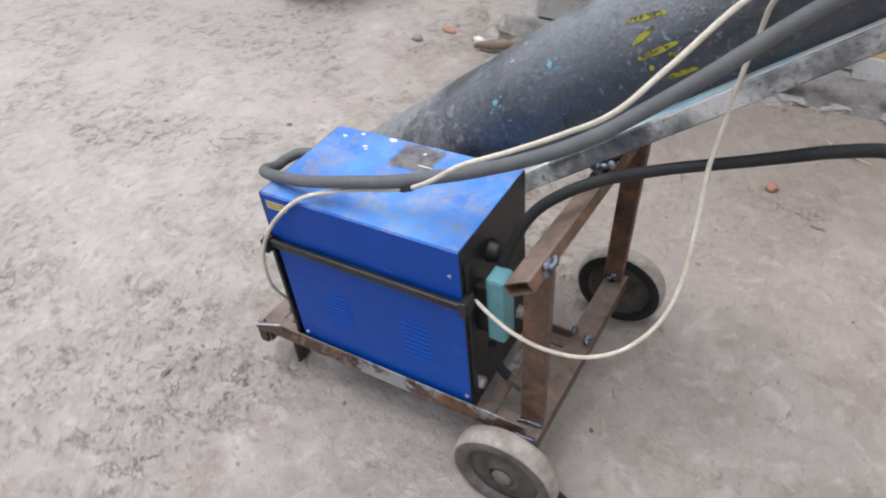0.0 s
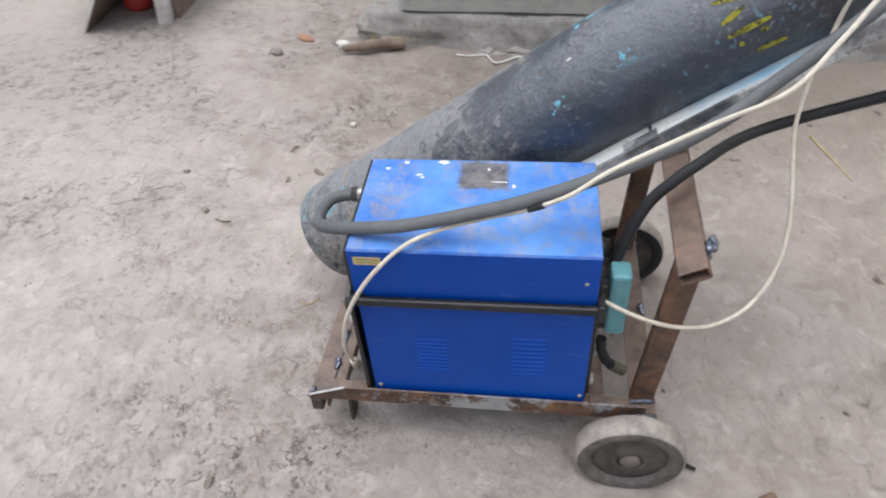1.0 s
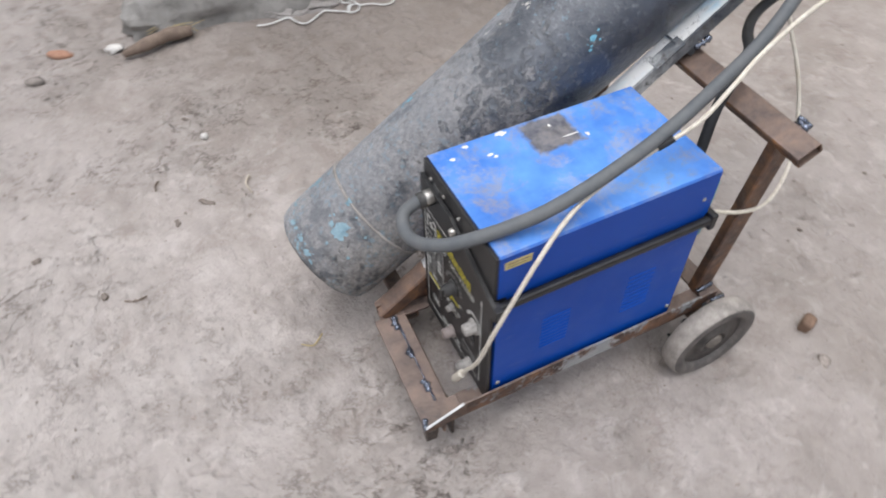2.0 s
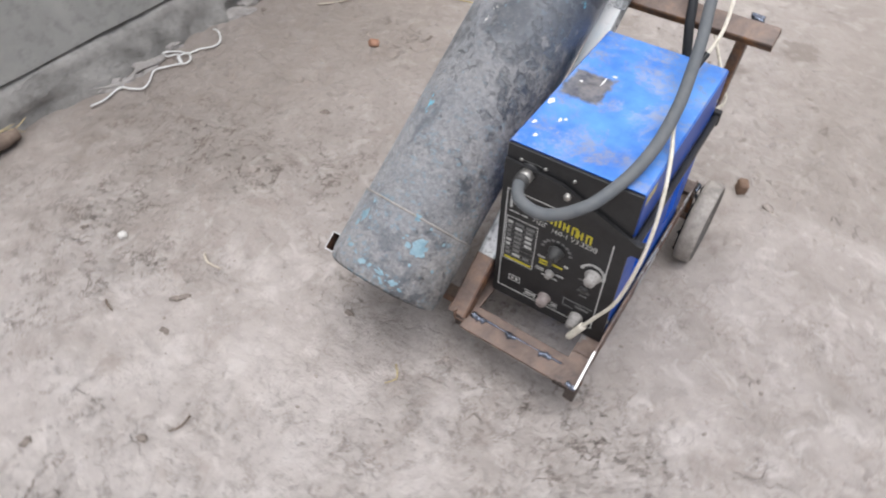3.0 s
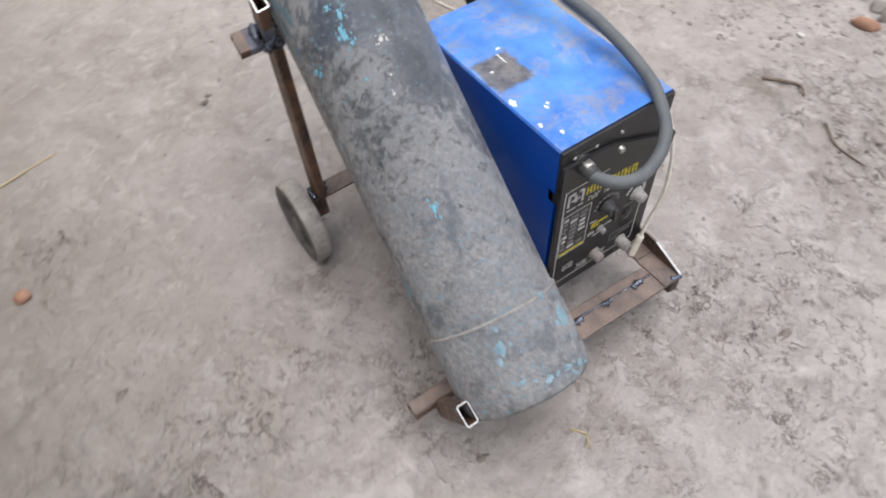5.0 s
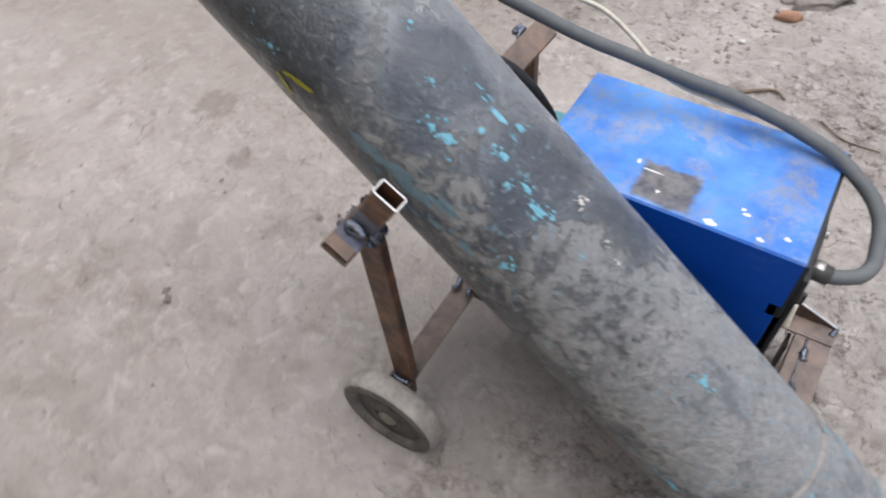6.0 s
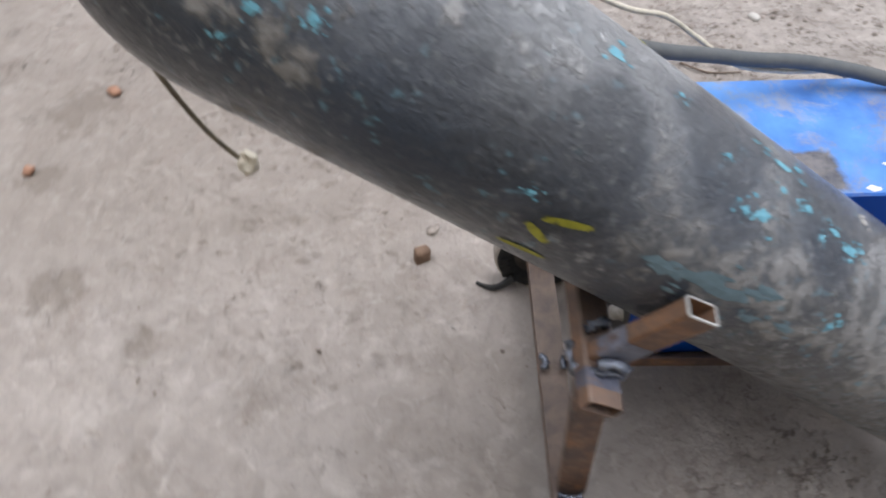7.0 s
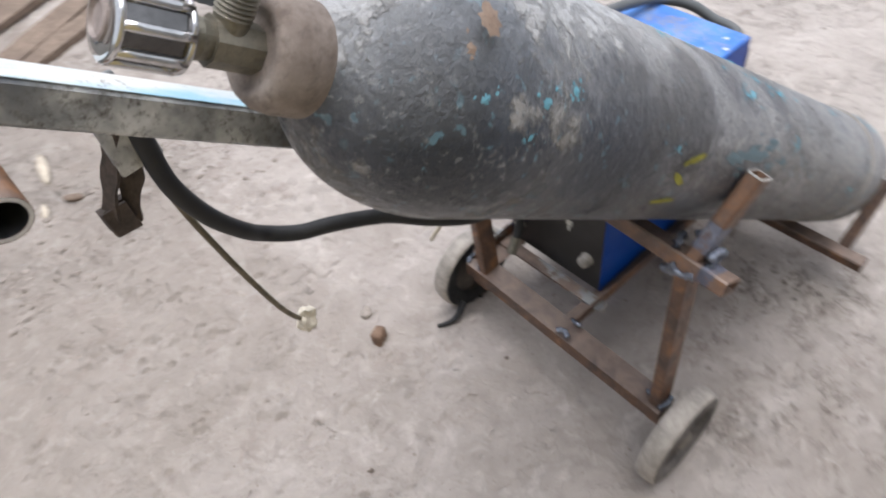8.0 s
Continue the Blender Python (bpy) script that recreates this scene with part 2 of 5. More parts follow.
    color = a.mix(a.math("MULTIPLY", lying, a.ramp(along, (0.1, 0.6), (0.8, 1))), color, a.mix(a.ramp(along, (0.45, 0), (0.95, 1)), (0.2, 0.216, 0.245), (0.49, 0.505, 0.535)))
    rough = a.ramp(a.math("MAXIMUM", worn, mud), (0.0, 0.3), (0.7, 0.8))
    # The gloss that is left on the paint where no dust cakes it.
    a.b.inputs["Coat IOR"].default_value = 1.6
    a.put(a.b.inputs["Coat Weight"], a.math("MULTIPLY", a.ramp(a.math("MAXIMUM", worn, mud), (0.1, 0.6), (0.9, 0.08)), a.ramp(kept, (0, 1), (1, 0.4))))
    a.put(a.b.inputs["Coat Roughness"], a.ramp(mid, (0.4, 0.26), (0.6, 0.42)))
    # Fine dust catches the light at a slant.
    a.b.inputs["Sheen Tint"].default_value = (0.84, 0.88, 0.95, 1)
    a.b.inputs["Sheen Roughness"].default_value = 0.45
    a.put(a.b.inputs["Sheen Weight"], a.math("MULTIPLY", a.math("MULTIPLY", a.ramp(kept, (0, 1), (0.7, 0.05)), a.math("MULTIPLY", a.ramp(facing.outputs["Z"], (-0.5, 0.1), (0.25, 1)), a.ramp(along, (0.4, 0.35), (0.85, 1)))), a.ramp(patchy, (0.42, 0.35), (0.58, 0.9))))
    h = a.math("ADD", a.math("MULTIPLY", a.noise(23, 6, 0.7, twist=0.3), 0.4), a.math("MULTIPLY", torn, 0.75))
    h = a.math("ADD", a.math("ADD", h, a.math("MULTIPLY", fine, 0.3)), a.math("MULTIPLY", worn, 0.3))
    return a.done(color, rough, a.bump(h, 1.0, 0.008))


def make_blue(dusty):
    a = Mat("blue_powder_coat_dust_and_sky_sheen" if dusty else "blue_powder_coat", 0.36, spec=0.22)
    grain = a.noise(260, 2, 0.5)
    color = a.ramp(a.noise(4, 3), (0.3, (0.0011, 0.052, 0.34)), (0.7, (0.0015, 0.07, 0.41)))
    scuff = a.ramp(a.noise(30, 7, 0.7, a.moved((1, 0.35, 1))), (0.6, 0), (0.8, 0.3))
    color = a.mix(scuff, color, (0.2, 0.24, 0.36))
    rough = a.ramp(a.noise(20, 4), (0.3, 0.3), (0.7, 0.45))
    if dusty:
        # Sky sheen on the lid's upward face, painted in as a paler blue.
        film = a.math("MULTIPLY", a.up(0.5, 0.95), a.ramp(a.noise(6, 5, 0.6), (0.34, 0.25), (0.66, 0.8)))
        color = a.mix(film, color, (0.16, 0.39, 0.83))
        stain = a.math("MULTIPLY", a.math("MULTIPLY", a.up(0.5, 0.95), a.ramp(a.noise(14, 8, 0.7, twist=0.3), (0.475, 0), (0.58, 1))), a.ramp(a.noise(60, 5, 0.72), (0.36, 0.15), (0.58, 0.95)))
        color = a.mix(a.math("MULTIPLY", stain, 0.58), color, a.ramp(a.noise(8, 2), (0.4, (0.31, 0.27, 0.2)), (0.6, (0.4, 0.385, 0.37))))
        rough = a.mix(stain, a.mix(film, (0.34, 0.34, 0.34), (0.6, 0.6, 0.6)), (0.9, 0.9, 0.9))
        # A scuffed patch worn through to grey.
        split = a.n.new("ShaderNodeSeparateXYZ")
        a.l.new(a.coord, split.inputs[0])
        dx = a.math("MULTIPLY", a.math("ABSOLUTE", a.math("ADD", split.outputs["X"], 0.191)), 27.0)
        dy = a.math("MULTIPLY", a.math("ABSOLUTE", a.math("SUBTRACT", split.outputs["Y"], 0.187)), 24.5)
        edge = a.math("ADD", a.math("MAXIMUM", dx, dy), a.math("MULTIPLY", a.noise(50, 5, 0.65), 0.55))
        scuff_here = a.math("MULTIPLY", a.ramp(a.math("MULTIPLY", edge, 0.5), (0.58, 1), (0.68, 0)), a.up(0.5, 0.95))
        color = a.mix(a.math("MULTIPLY", scuff_here, 0.93), color, a.ramp(a.noise(42, 6, 0.7), (0.3, (0.06, 0.058, 0.055)), (0.62, (0.2, 0.18, 0.165))))
        rough = a.mix(scuff_here, rough, (0.8, 0.8, 0.8))
    return a.done(color, rough, a.bump(grain, 0.06, 0.0006))


def make_rust(name, paint=None, amount=0.5):
    """Rolled steel gone brown; with a coat of paint left on part of it."""
    a = Mat(name, 0.7)
    n1, n2 = a.noise(20, 7, 0.7, twist=0.3), a.noise(90, 5, 0.7)
    rust = a.ramp(n1, (0.34, (0.03, 0.02, 0.017)), (0.46, (0.085, 0.046, 0.031)), (0.56, (0.145, 0.074, 0.042)), (0.7, (0.27, 0.12, 0.046)))
    rust = a.mix(a.ramp(n2, (0.48, 0), (0.72, 0.5)), rust, (0.16, 0.135, 0.128))
    rust = a.mix(a.math("MULTIPLY", a.up(0.4, 1.0), a.ramp(n1, (0.3, 0.28), (0.65, 0.72))), rust, (0.235, 0.192, 0.172))
    rough = a.ramp(n2, (0.35, 0.34), (0.65, 0.7))
    if paint:
        keep = a.ramp(a.math("ADD", a.math("MULTIPLY", n2, 0.35), a.math("MULTIPLY", a.noise(7, 5, 0.6), 0.8)), (amount, 0), (amount + 0.06, 1))
        coat = a.ramp(a.noise(12, 4), (0.35, paint[0]), (0.5, paint[1]), (0.7, paint[2]))
        rust = a.mix(keep, rust, coat)
        rough = a.ramp(keep, (0, 0.75), (1, 0.5))
    return a.done(rust, rough, a.bump(n2, 0.35, 0.0012))


def make_smear(name, colours, under, keep, stretch):
    """Brushed-on paint, worn thin over what lies under it."""
    a = Mat(name, 0.55)
    long = a.moved(stretch)
    coat = a.ramp(a.noise(22, 5, 0.6, long), (0.38, colours[0]), (0.5, colours[1]), (0.62, colours[2]))
    left = a.ramp(a.math("ADD", a.math("MULTIPLY", a.noise(120, 6, 0.75), 0.6), a.math("MULTIPLY", a.noise(30, 4, 0.6, long), 0.4)), (keep - 0.05, 0), (keep + 0.05, 1))
    dirt = a.ramp(a.noise(70, 5, 0.7), (0.3, tuple(v * 0.6 for v in under)), (0.7, under))
    return a.done(a.mix(left, dirt, coat), a.ramp(left, (0, 0.75), (1, 0.5)), a.bump(a.noise(60, 6, 0.7), 0.6, 0.003))


def make_rubber(name, dark, dust, amount):
    a = Mat(name, 0.65, spec=0.35)
    n = a.noise(30, 7, 0.72)
    color = a.mix(a.ramp(n, (0.36, amount * 0.25), (0.62, amount)), dark, dust)
    return a.done(color, a.ramp(n, (0.3, 0.5), (0.7, 0.75)), a.bump(a.noise(140, 3), 0.15, 0.001))


def make_speckled(name, lo, hi, scale=12, rough=0.8, bump=0.4, dist=0.003, metal=0.0):
    a = Mat(name, rough, metal)
    n = a.noise(scale, 6, 0.65, twist=0.3)
    color = a.ramp(n, (0.3, lo), (0.7, hi))
    mid = tuple(v * 0.6 for v in lo)
    color = a.mix(a.ramp(a.noise(scale * 5, 4, 0.7), (0.3, 0.5), (0.5, 0)), color, mid)
    return a.done(color, rough, a.bump(a.noise(scale * 7, 5, 0.7), bump, dist))


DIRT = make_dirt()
PAINT = make_cylinder_paint()
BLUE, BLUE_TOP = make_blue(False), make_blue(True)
RUST = make_rust("brown_rusty_steel")
RAIL_GREY = make_rust("grey_painted_rusty_steel", ((0.2, 0.21, 0.22), (0.28, 0.29, 0.3), (0.34, 0.34, 0.34)), 0.58)
HANDLE_PAINT = make_smear("smeared_grey_paint_on_steel", ((0.028, 0.037, 0.055), (0.2, 0.21, 0.22), (0.6, 0.61, 0.615)), (0.13, 0.122, 0.116), 0.43, (1, 0.35, 0.35))
HANDLE_TOP = make_smear("white_and_pale_blue_brushed_paint", ((0.3, 0.52, 0.68), (0.6, 0.66, 0.69), (0.72, 0.72, 0.71)), (0.2, 0.2, 0.2), 0.39, (1, 0.3, 0.3))
CUT_STEEL = make_speckled("bright_cut_steel", (0.5, 0.5, 0.5), (0.75, 0.75, 0.75), 60, 0.35, 0.2, 0.0005, 0.5)
WELD = make_speckled("blued_weld_bead", (0.02, 0.023, 0.034), (0.36, 0.4, 0.5), 70, 0.22, 0.6, 0.002, 0.85)
HEAT = make_rust("heat_blued_steel", ((0.06, 0.065, 0.095), (0.14, 0.15, 0.205), (0.34, 0.365, 0.43)), 0.53)
BLACK = make_speckled("black_painted_sheet_metal", (0.008, 0.008, 0.009), (0.022, 0.022, 0.023), 18, 0.42, 0.1, 0.0005)
STRAP = make_speckled("scratched_black_metal", (0.006, 0.006, 0.008), (0.024, 0.024, 0.026), 30, 0.45, 0.2, 0.0008)
HOSE = make_rubber("grey_corrugated_rubber_hose", (0.085, 0.096, 0.107), (0.18, 0.18, 0.18), 0.5)
CABLE = make_rubber("black_rubber_cable", (0.01, 0.012, 0.016), (0.07, 0.068, 0.066), 0.3)
TYRE = make_rubber("dusty_grey_rubber_tyre", (0.16, 0.147, 0.137), (0.4, 0.365, 0.335), 1.0)
TYRE_SIDE = make_rubber("dusty_dark_rubber_sidewall", (0.03, 0.03, 0.032), (0.23, 0.207, 0.192), 0.68)
RIM = make_rubber("dark_grey_plastic_rim", (0.025, 0.024, 0.024), (0.17, 0.15, 0.137), 0.65)
HUB = make_speckled("dirty_beige_hub_cap", (0.13, 0.115, 0.1), (0.22, 0.195, 0.17), 40, 0.7)
CORD = make_speckled("soiled_white_cord", (0.52, 0.47, 0.38), (0.72, 0.68, 0.6), 45, 0.6, 0.1, 0.0005)
TEAL = make_speckled("teal_paint", (0.09, 0.27, 0.32), (0.15, 0.36, 0.41), 25, 0.5, 0.2, 0.001)
GREY_PLASTIC = make_speckled("pale_grey_plastic", (0.2, 0.188, 0.178), (0.4, 0.38, 0.36), 40, 0.5, 0.1, 0.0005)
DARK_PLASTIC = make_speckled("dark_grey_plastic", (0.03, 0.03, 0.03), (0.07, 0.068, 0.066), 40, 0.5, 0.1, 0.0005)
PINK_PLASTIC = make_speckled("faded_pink_plastic", (0.2, 0.165, 0.155), (0.36, 0.305, 0.29), 40, 0.5, 0.1, 0.0005)
STEEL = make_speckled("dull_zinc_plated_steel", (0.36, 0.35, 0.33), (0.55, 0.53, 0.5), 50, 0.42, 0.2, 0.0005, 0.8)
CHROME = make_speckled("worn_chrome", (0.5, 0.5, 0.51), (0.74, 0.74, 0.75), 30, 0.09, 0.1, 0.0004, 1.0)
CHROME_DARK_REFLECTION = make_speckled("chrome_with_painted_dark_reflection", (0.12, 0.118, 0.118), (0.24, 0.235, 0.235), 30, 0.16, 0.1, 0.0004, 1.0)
BRASS = make_speckled("dull_green_brown_brass", (0.1, 0.1, 0.085), (0.26, 0.235, 0.19), 30, 0.5, 0.4, 0.001, 0.5)
NECK = make_speckled("dusty_brown_neck_steel", (0.12, 0.092, 0.078), (0.33, 0.285, 0.26), 22, 0.8, 0.5, 0.002)
PRINT_WHITE = make_speckled("worn_white_print", (0.4, 0.4, 0.38), (0.62, 0.62, 0.6), 90, 0.6, 0.05, 0.0002)
PRINT_GREY = make_speckled("faded_grey_print", (0.13, 0.13, 0.13), (0.24, 0.24, 0.23), 90, 0.6, 0.05, 0.0002)
PRINT_YELLOW = make_speckled("worn_yellow_print", (0.5, 0.42, 0.02), (0.65, 0.56, 0.05), 90, 0.6, 0.05, 0.0002)
LABEL_YELLOW = make_speckled("pale_yellow_sticker", (0.48, 0.4, 0.14), (0.62, 0.54, 0.26), 60, 0.6, 0.05, 0.0002)
TURQUOISE = make_speckled("turquoise_paint_remnant", (0.1, 0.31, 0.42), (0.2, 0.46, 0.58), 60, 0.6, 0.3, 0.001)
SMEAR = make_speckled("grey_blue_paint_smear", (0.09, 0.145, 0.175), (0.16, 0.235, 0.285), 40, 0.6, 0.3, 0.001)
YELLOW = make_smear("yellow_marker_paint", ((0.22, 0.215, 0.01), (0.3, 0.29, 0.016), (0.37, 0.355, 0.03)), (0.05, 0.048, 0.035), 0.47, (1, 1, 1))
WHITE_SPOT = make_speckled("white_paint_splash", (0.6, 0.6, 0.58), (0.8, 0.8, 0.79), 60, 0.6, 0.2, 0.0006)
BARE = make_speckled("bare_brown_primer", (0.22, 0.155, 0.12), (0.34, 0.26, 0.21), 40, 0.8, 0.3, 0.001)
PALE_MORTAR = make_speckled("pale_flaking_mortar", (0.3, 0.28, 0.265), (0.42, 0.395, 0.38), 14, 0.95, 0.9, 0.006)
MORTAR = make_speckled("crumbling_grey_mortar", (0.23, 0.222, 0.21), (0.36, 0.345, 0.33), 9, 0.95, 0.9, 0.008)
PLASTER = make_speckled("rough_grey_cement_plaster", (0.3, 0.3, 0.285), (0.42, 0.415, 0.395), 5, 0.92, 0.6, 0.004)
YELLOW_WALL = make_speckled("faded_yellow_limewash", (0.5, 0.4, 0.2), (0.6, 0.5, 0.28), 4, 0.9, 0.4, 0.003)
LIMEWASH = make_speckled("flaking_whitewash", (0.4, 0.4, 0.41), (0.6, 0.6, 0.6), 10, 0.9, 0.4, 0.003)
BRICK = make_speckled("broken_dusty_red_brick", (0.3, 0.155, 0.1), (0.46, 0.27, 0.19), 30, 0.9, 0.6, 0.003)
SEAM = make_speckled("dust_in_the_seam", (0.22, 0.205, 0.19), (0.36, 0.34, 0.325), 30, 0.9, 0.5, 0.002)
BROWN_STONE = make_speckled("brown_pebble", (0.13, 0.08, 0.055), (0.26, 0.17, 0.12), 50, 0.8, 0.5, 0.002)
PALE_STONE = make_speckled("pale_chalky_stone", (0.5, 0.48, 0.45), (0.7, 0.68, 0.65), 40, 0.9, 0.5, 0.002)
CLOD = make_speckled("soil_clod", (0.24, 0.205, 0.18), (0.42, 0.37, 0.34), 60, 0.95, 0.6, 0.003)
DARK_CLOD = make_speckled("dark_soil_clod", (0.16, 0.13, 0.112), (0.28, 0.24, 0.21), 60, 0.95, 0.7, 0.003)
FADED_BLUE = make_speckled("faded_pale_blue_paint", (0.15, 0.26, 0.32), (0.28, 0.4, 0.46), 50, 0.7, 0.4, 0.001)
MUD = make_speckled("dark_damp_mud", (0.2, 0.175, 0.158), (0.3, 0.268, 0.245), 25, 0.95, 0.8, 0.005)
WOOD_BROWN = make_speckled("brown_weathered_wood", (0.13, 0.095, 0.075), (0.25, 0.19, 0.15), 20, 0.85, 0.5, 0.003)
WOOD_WHITE = make_speckled("chipped_white_paint_on_wood", (0.45, 0.43, 0.41), (0.68, 0.66, 0.64), 15, 0.8, 0.4, 0.002)
WOOD_PALE = make_speckled("pale_split_wood", (0.42, 0.36, 0.29), (0.58, 0.52, 0.44), 40, 0.85, 0.4, 0.002)
STRAW = make_speckled("dry_straw", (0.42, 0.33, 0.17), (0.58, 0.48, 0.28), 60, 0.9, 0.2, 0.001)
RED_PLASTIC = make_speckled("red_plastic", (0.42, 0.03, 0.025), (0.55, 0.06, 0.05), 20, 0.4, 0.1, 0.001)
BASIN = make_speckled("grey_galvanised_sheet", (0.24, 0.27, 0.28), (0.36, 0.39, 0.4), 14, 0.55, 0.2, 0.001, 0.4)
CLAMP = make_speckled("dark_rusty_clamp_steel", (0.024, 0.018, 0.016), (0.1, 0.075, 0.064), 50, 0.7, 0.5, 0.0015, 0.0)
WHITE_CORD = make_speckled("white_twine", (0.6, 0.6, 0.59), (0.75, 0.75, 0.74), 80, 0.8, 0.3, 0.001)


# ---- building blocks ----
def V(*p):
    return Vector(p)


def thing(name, base, label, category, group="", kind=""):
    """An Empty at the base of a thing, under which its parts hang."""
    ob = new(name)
    ob.empty_display_size = 0.05
    ob.location = base
    return tagged(ob, label, category, group, kind)


def mesh_of(name, bm, material, smooth=False):
    bmesh.ops.recalc_face_normals(bm, faces=bm.faces)
    data = bpy.data.meshes.new(name)
    bm.to_mesh(data)
    bm.free()
    data.materials.append(material)
    if smooth:
        data.shade_smooth()
    return data


def part(name, bm, material, parent, label="", smooth=False):
    """Links a bmesh, in world places, as one mesh under a thing or under a part."""
    ob = new(name, mesh_of(name, bm, material, smooth))
    ob.parent = parent
    if parent.type == "EMPTY":
        ob.matrix_parent_inverse = Matrix.Translation(-parent.location)
    return tagged(ob, label)


def single(name, bm, material, label, category, smooth=False, group="", kind=""):
    return tagged(new(name, mesh_of(name, bm, material, smooth)), label, category, group, kind)


def join(*bms):
    out = bmesh.new()
    for bm in bms:
        data = bpy.data.meshes.new("tmp")
        bm.to_mesh(data)
        bm.free()
        out.from_mesh(data)
        bpy.data.meshes.remove(data)
    return out


def block(lo, hi, bevel=0.0, m=None):
    bm = bmesh.new()
    bmesh.ops.create_cube(bm, size=1.0)
    lo, hi = Vector(lo), Vector(hi)
    bmesh.ops.transform(bm, matrix=Matrix.LocRotScale((lo + hi) / 2, None, hi - lo), verts=bm.verts)
    if bevel:
        bmesh.ops.bevel(bm, geom=bm.edges[:], offset=bevel, segments=2, affect="EDGES", profile=0.5)
    if m:
        bmesh.ops.transform(bm, matrix=m, verts=bm.verts)
    return bm


def frame_along(a, b, up):
    """A pose at a whose z axis runs to b and whose y axis leans towards up."""
    z = (Vector(b) - Vector(a)).normalized()
    x = Vector(up).cross(z).normalized()
    m = Matrix((x, z.cross(x), z)).transposed().to_4x4()
    m.translation = a
    return m


def extrude(outline, a, b, up, hole=None):
    """A straight bar of the given cross-section (x sideways, y towards up) from a to b; hole: an inner outline of as many points."""
    m, length = frame_along(a, b, up), (Vector(b) - Vector(a)).length
    bm = bmesh.new()
    ring = lambda pts, z: [bm.verts.new(m @ Vector((x, y, z))) for x, y in pts]  # noqa: E731
    n = len(outline)
    lo, hi = ring(outline, 0), ring(outline, length)
    for i in range(n):
        bm.faces.new((lo[i], lo[(i + 1) % n], hi[(i + 1) % n], hi[i]))
    if hole:
        li, hi2 = ring(hole, 0), ring(hole, length)
        for i in range(n):
            j = (i + 1) % n
            bm.faces.new((li[j], li[i], hi2[i], hi2[j]))
            bm.faces.new((lo[j], lo[i], li[i], li[j]))
            bm.faces.new((hi[i], hi[j], hi2[j], hi2[i]))
    else:
        bm.faces.new(lo[::-1])
        bm.faces.new(hi)
    return bm


def rounded(w, h, r):
    """A rectangle with its corners cut."""
    w, h = w / 2, h / 2
    return [(-w + r, -h), (w - r, -h), (w, -h + r), (w, h - r), (w - r, h), (-w + r, h), (-w, h - r), (-w, -h + r)]


def tube(a, b, w, h, up, wall=0.0022, r=0.0025):
    """A hollow rectangular steel tube."""
    return extrude(rounded(w, h, r), a, b, up, rounded(w - 2 * wall, h - 2 * wall, r * 0.5))


def angle(a, b, up, wide, high, t=0.004, flip=1):
    """An L-shaped steel angle: a flange of width wide lying sideways, one of height high standing along up."""
    pts = [(0, 0), (flip * wide, 0), (flip * wide, t), (flip * t, t), (flip * t, high), (0, high)]
    return extrude(pts if flip > 0 else pts[::-1], a, b, up)


def smooth_line(points, step=0.008):
    """A Catmull-Rom line through the points."""
    p = [Vector(q) for q in points]
    p = [p[0] * 2 - p[1]] + p + [p[-1] * 2 - p[-2]]
    out = []
    for i in range(1, len(p) - 2):
        n = max(2, int((p[i + 1] - p[i]).length / step))
        for k in range(n):
            t = k / n
            out.append(0.5 * (2 * p[i] + (p[i + 1] - p[i - 1]) * t + (2 * p[i - 1] - 5 * p[i] + 4 * p[i + 1] - p[i + 2]) * t**2
                              + (3 * p[i] - p[i - 1] - 3 * p[i + 1] + p[i + 2]) * t**3))
    return out + [p[-2]]


def sweep(points, radius, sides=10, step=0.008, ribs=0.0):
    """A round cord along a smooth line; ribs: how far every other ring is drawn in."""
    line = smooth_line(points, step)
    bm = bmesh.new()
    side, rings = None, []
    for i, p in enumerate(line):
        way = (line[min(i + 1, len(line) - 1)] - line[max(i - 1, 0)]).normalized()
        if side is None:
            side = way.orthogonal().normalized()
        side = (side - way * side.dot(way)).normalized()
        other = way.cross(side)
        r = radius(i / len(line)) if callable(radius) else radius
        r -= ribs if i % 2 else 0.0
        rings.append([bm.verts.new(p + r * (math.cos(2 * math.pi * k / sides) * side + math.sin(2 * math.pi * k / sides) * other)) for k in range(sides)])
    for a, b in zip(rings, rings[1:]):
        for k in range(sides):
            bm.faces.new((a[k], a[(k + 1) % sides], b[(k + 1) % sides], b[k]))
    bm.faces.new(rings[0][::-1])
    bm.faces.new(rings[-1])
    return bm


def lathe(profile, m, sides=48, closed=False):
    """A body turned about the z axis of m, from rows of radius and height."""
    bm = bmesh.new()
    rings = []
    for r, z in profile:
        if r < 1e-6:
            rings.append([bm.verts.new(m @ Vector((0, 0, z)))])
        else:
            rings.append([bm.verts.new(m @ Vector((r * math.cos(2 * math.pi * k / sides), r * math.sin(2 * math.pi * k / sides), z))) for k in range(sides)])
    pairs = list(zip(rings, rings[1:])) + ([(rings[-1], rings[0])] if closed else [])
    for a, b in pairs:
        for k in range(sides):
            j = (k + 1) % sides
            if len(a) == 1 and len(b) > 1:
                bm.faces.new((a[0], b[j], b[k]))
            elif len(b) == 1 and len(a) > 1:
                bm.faces.new((a[k], a[j], b[0]))
            elif len(a) > 1:
                bm.faces.new((a[k], a[j], b[j], b[k]))
    return bm


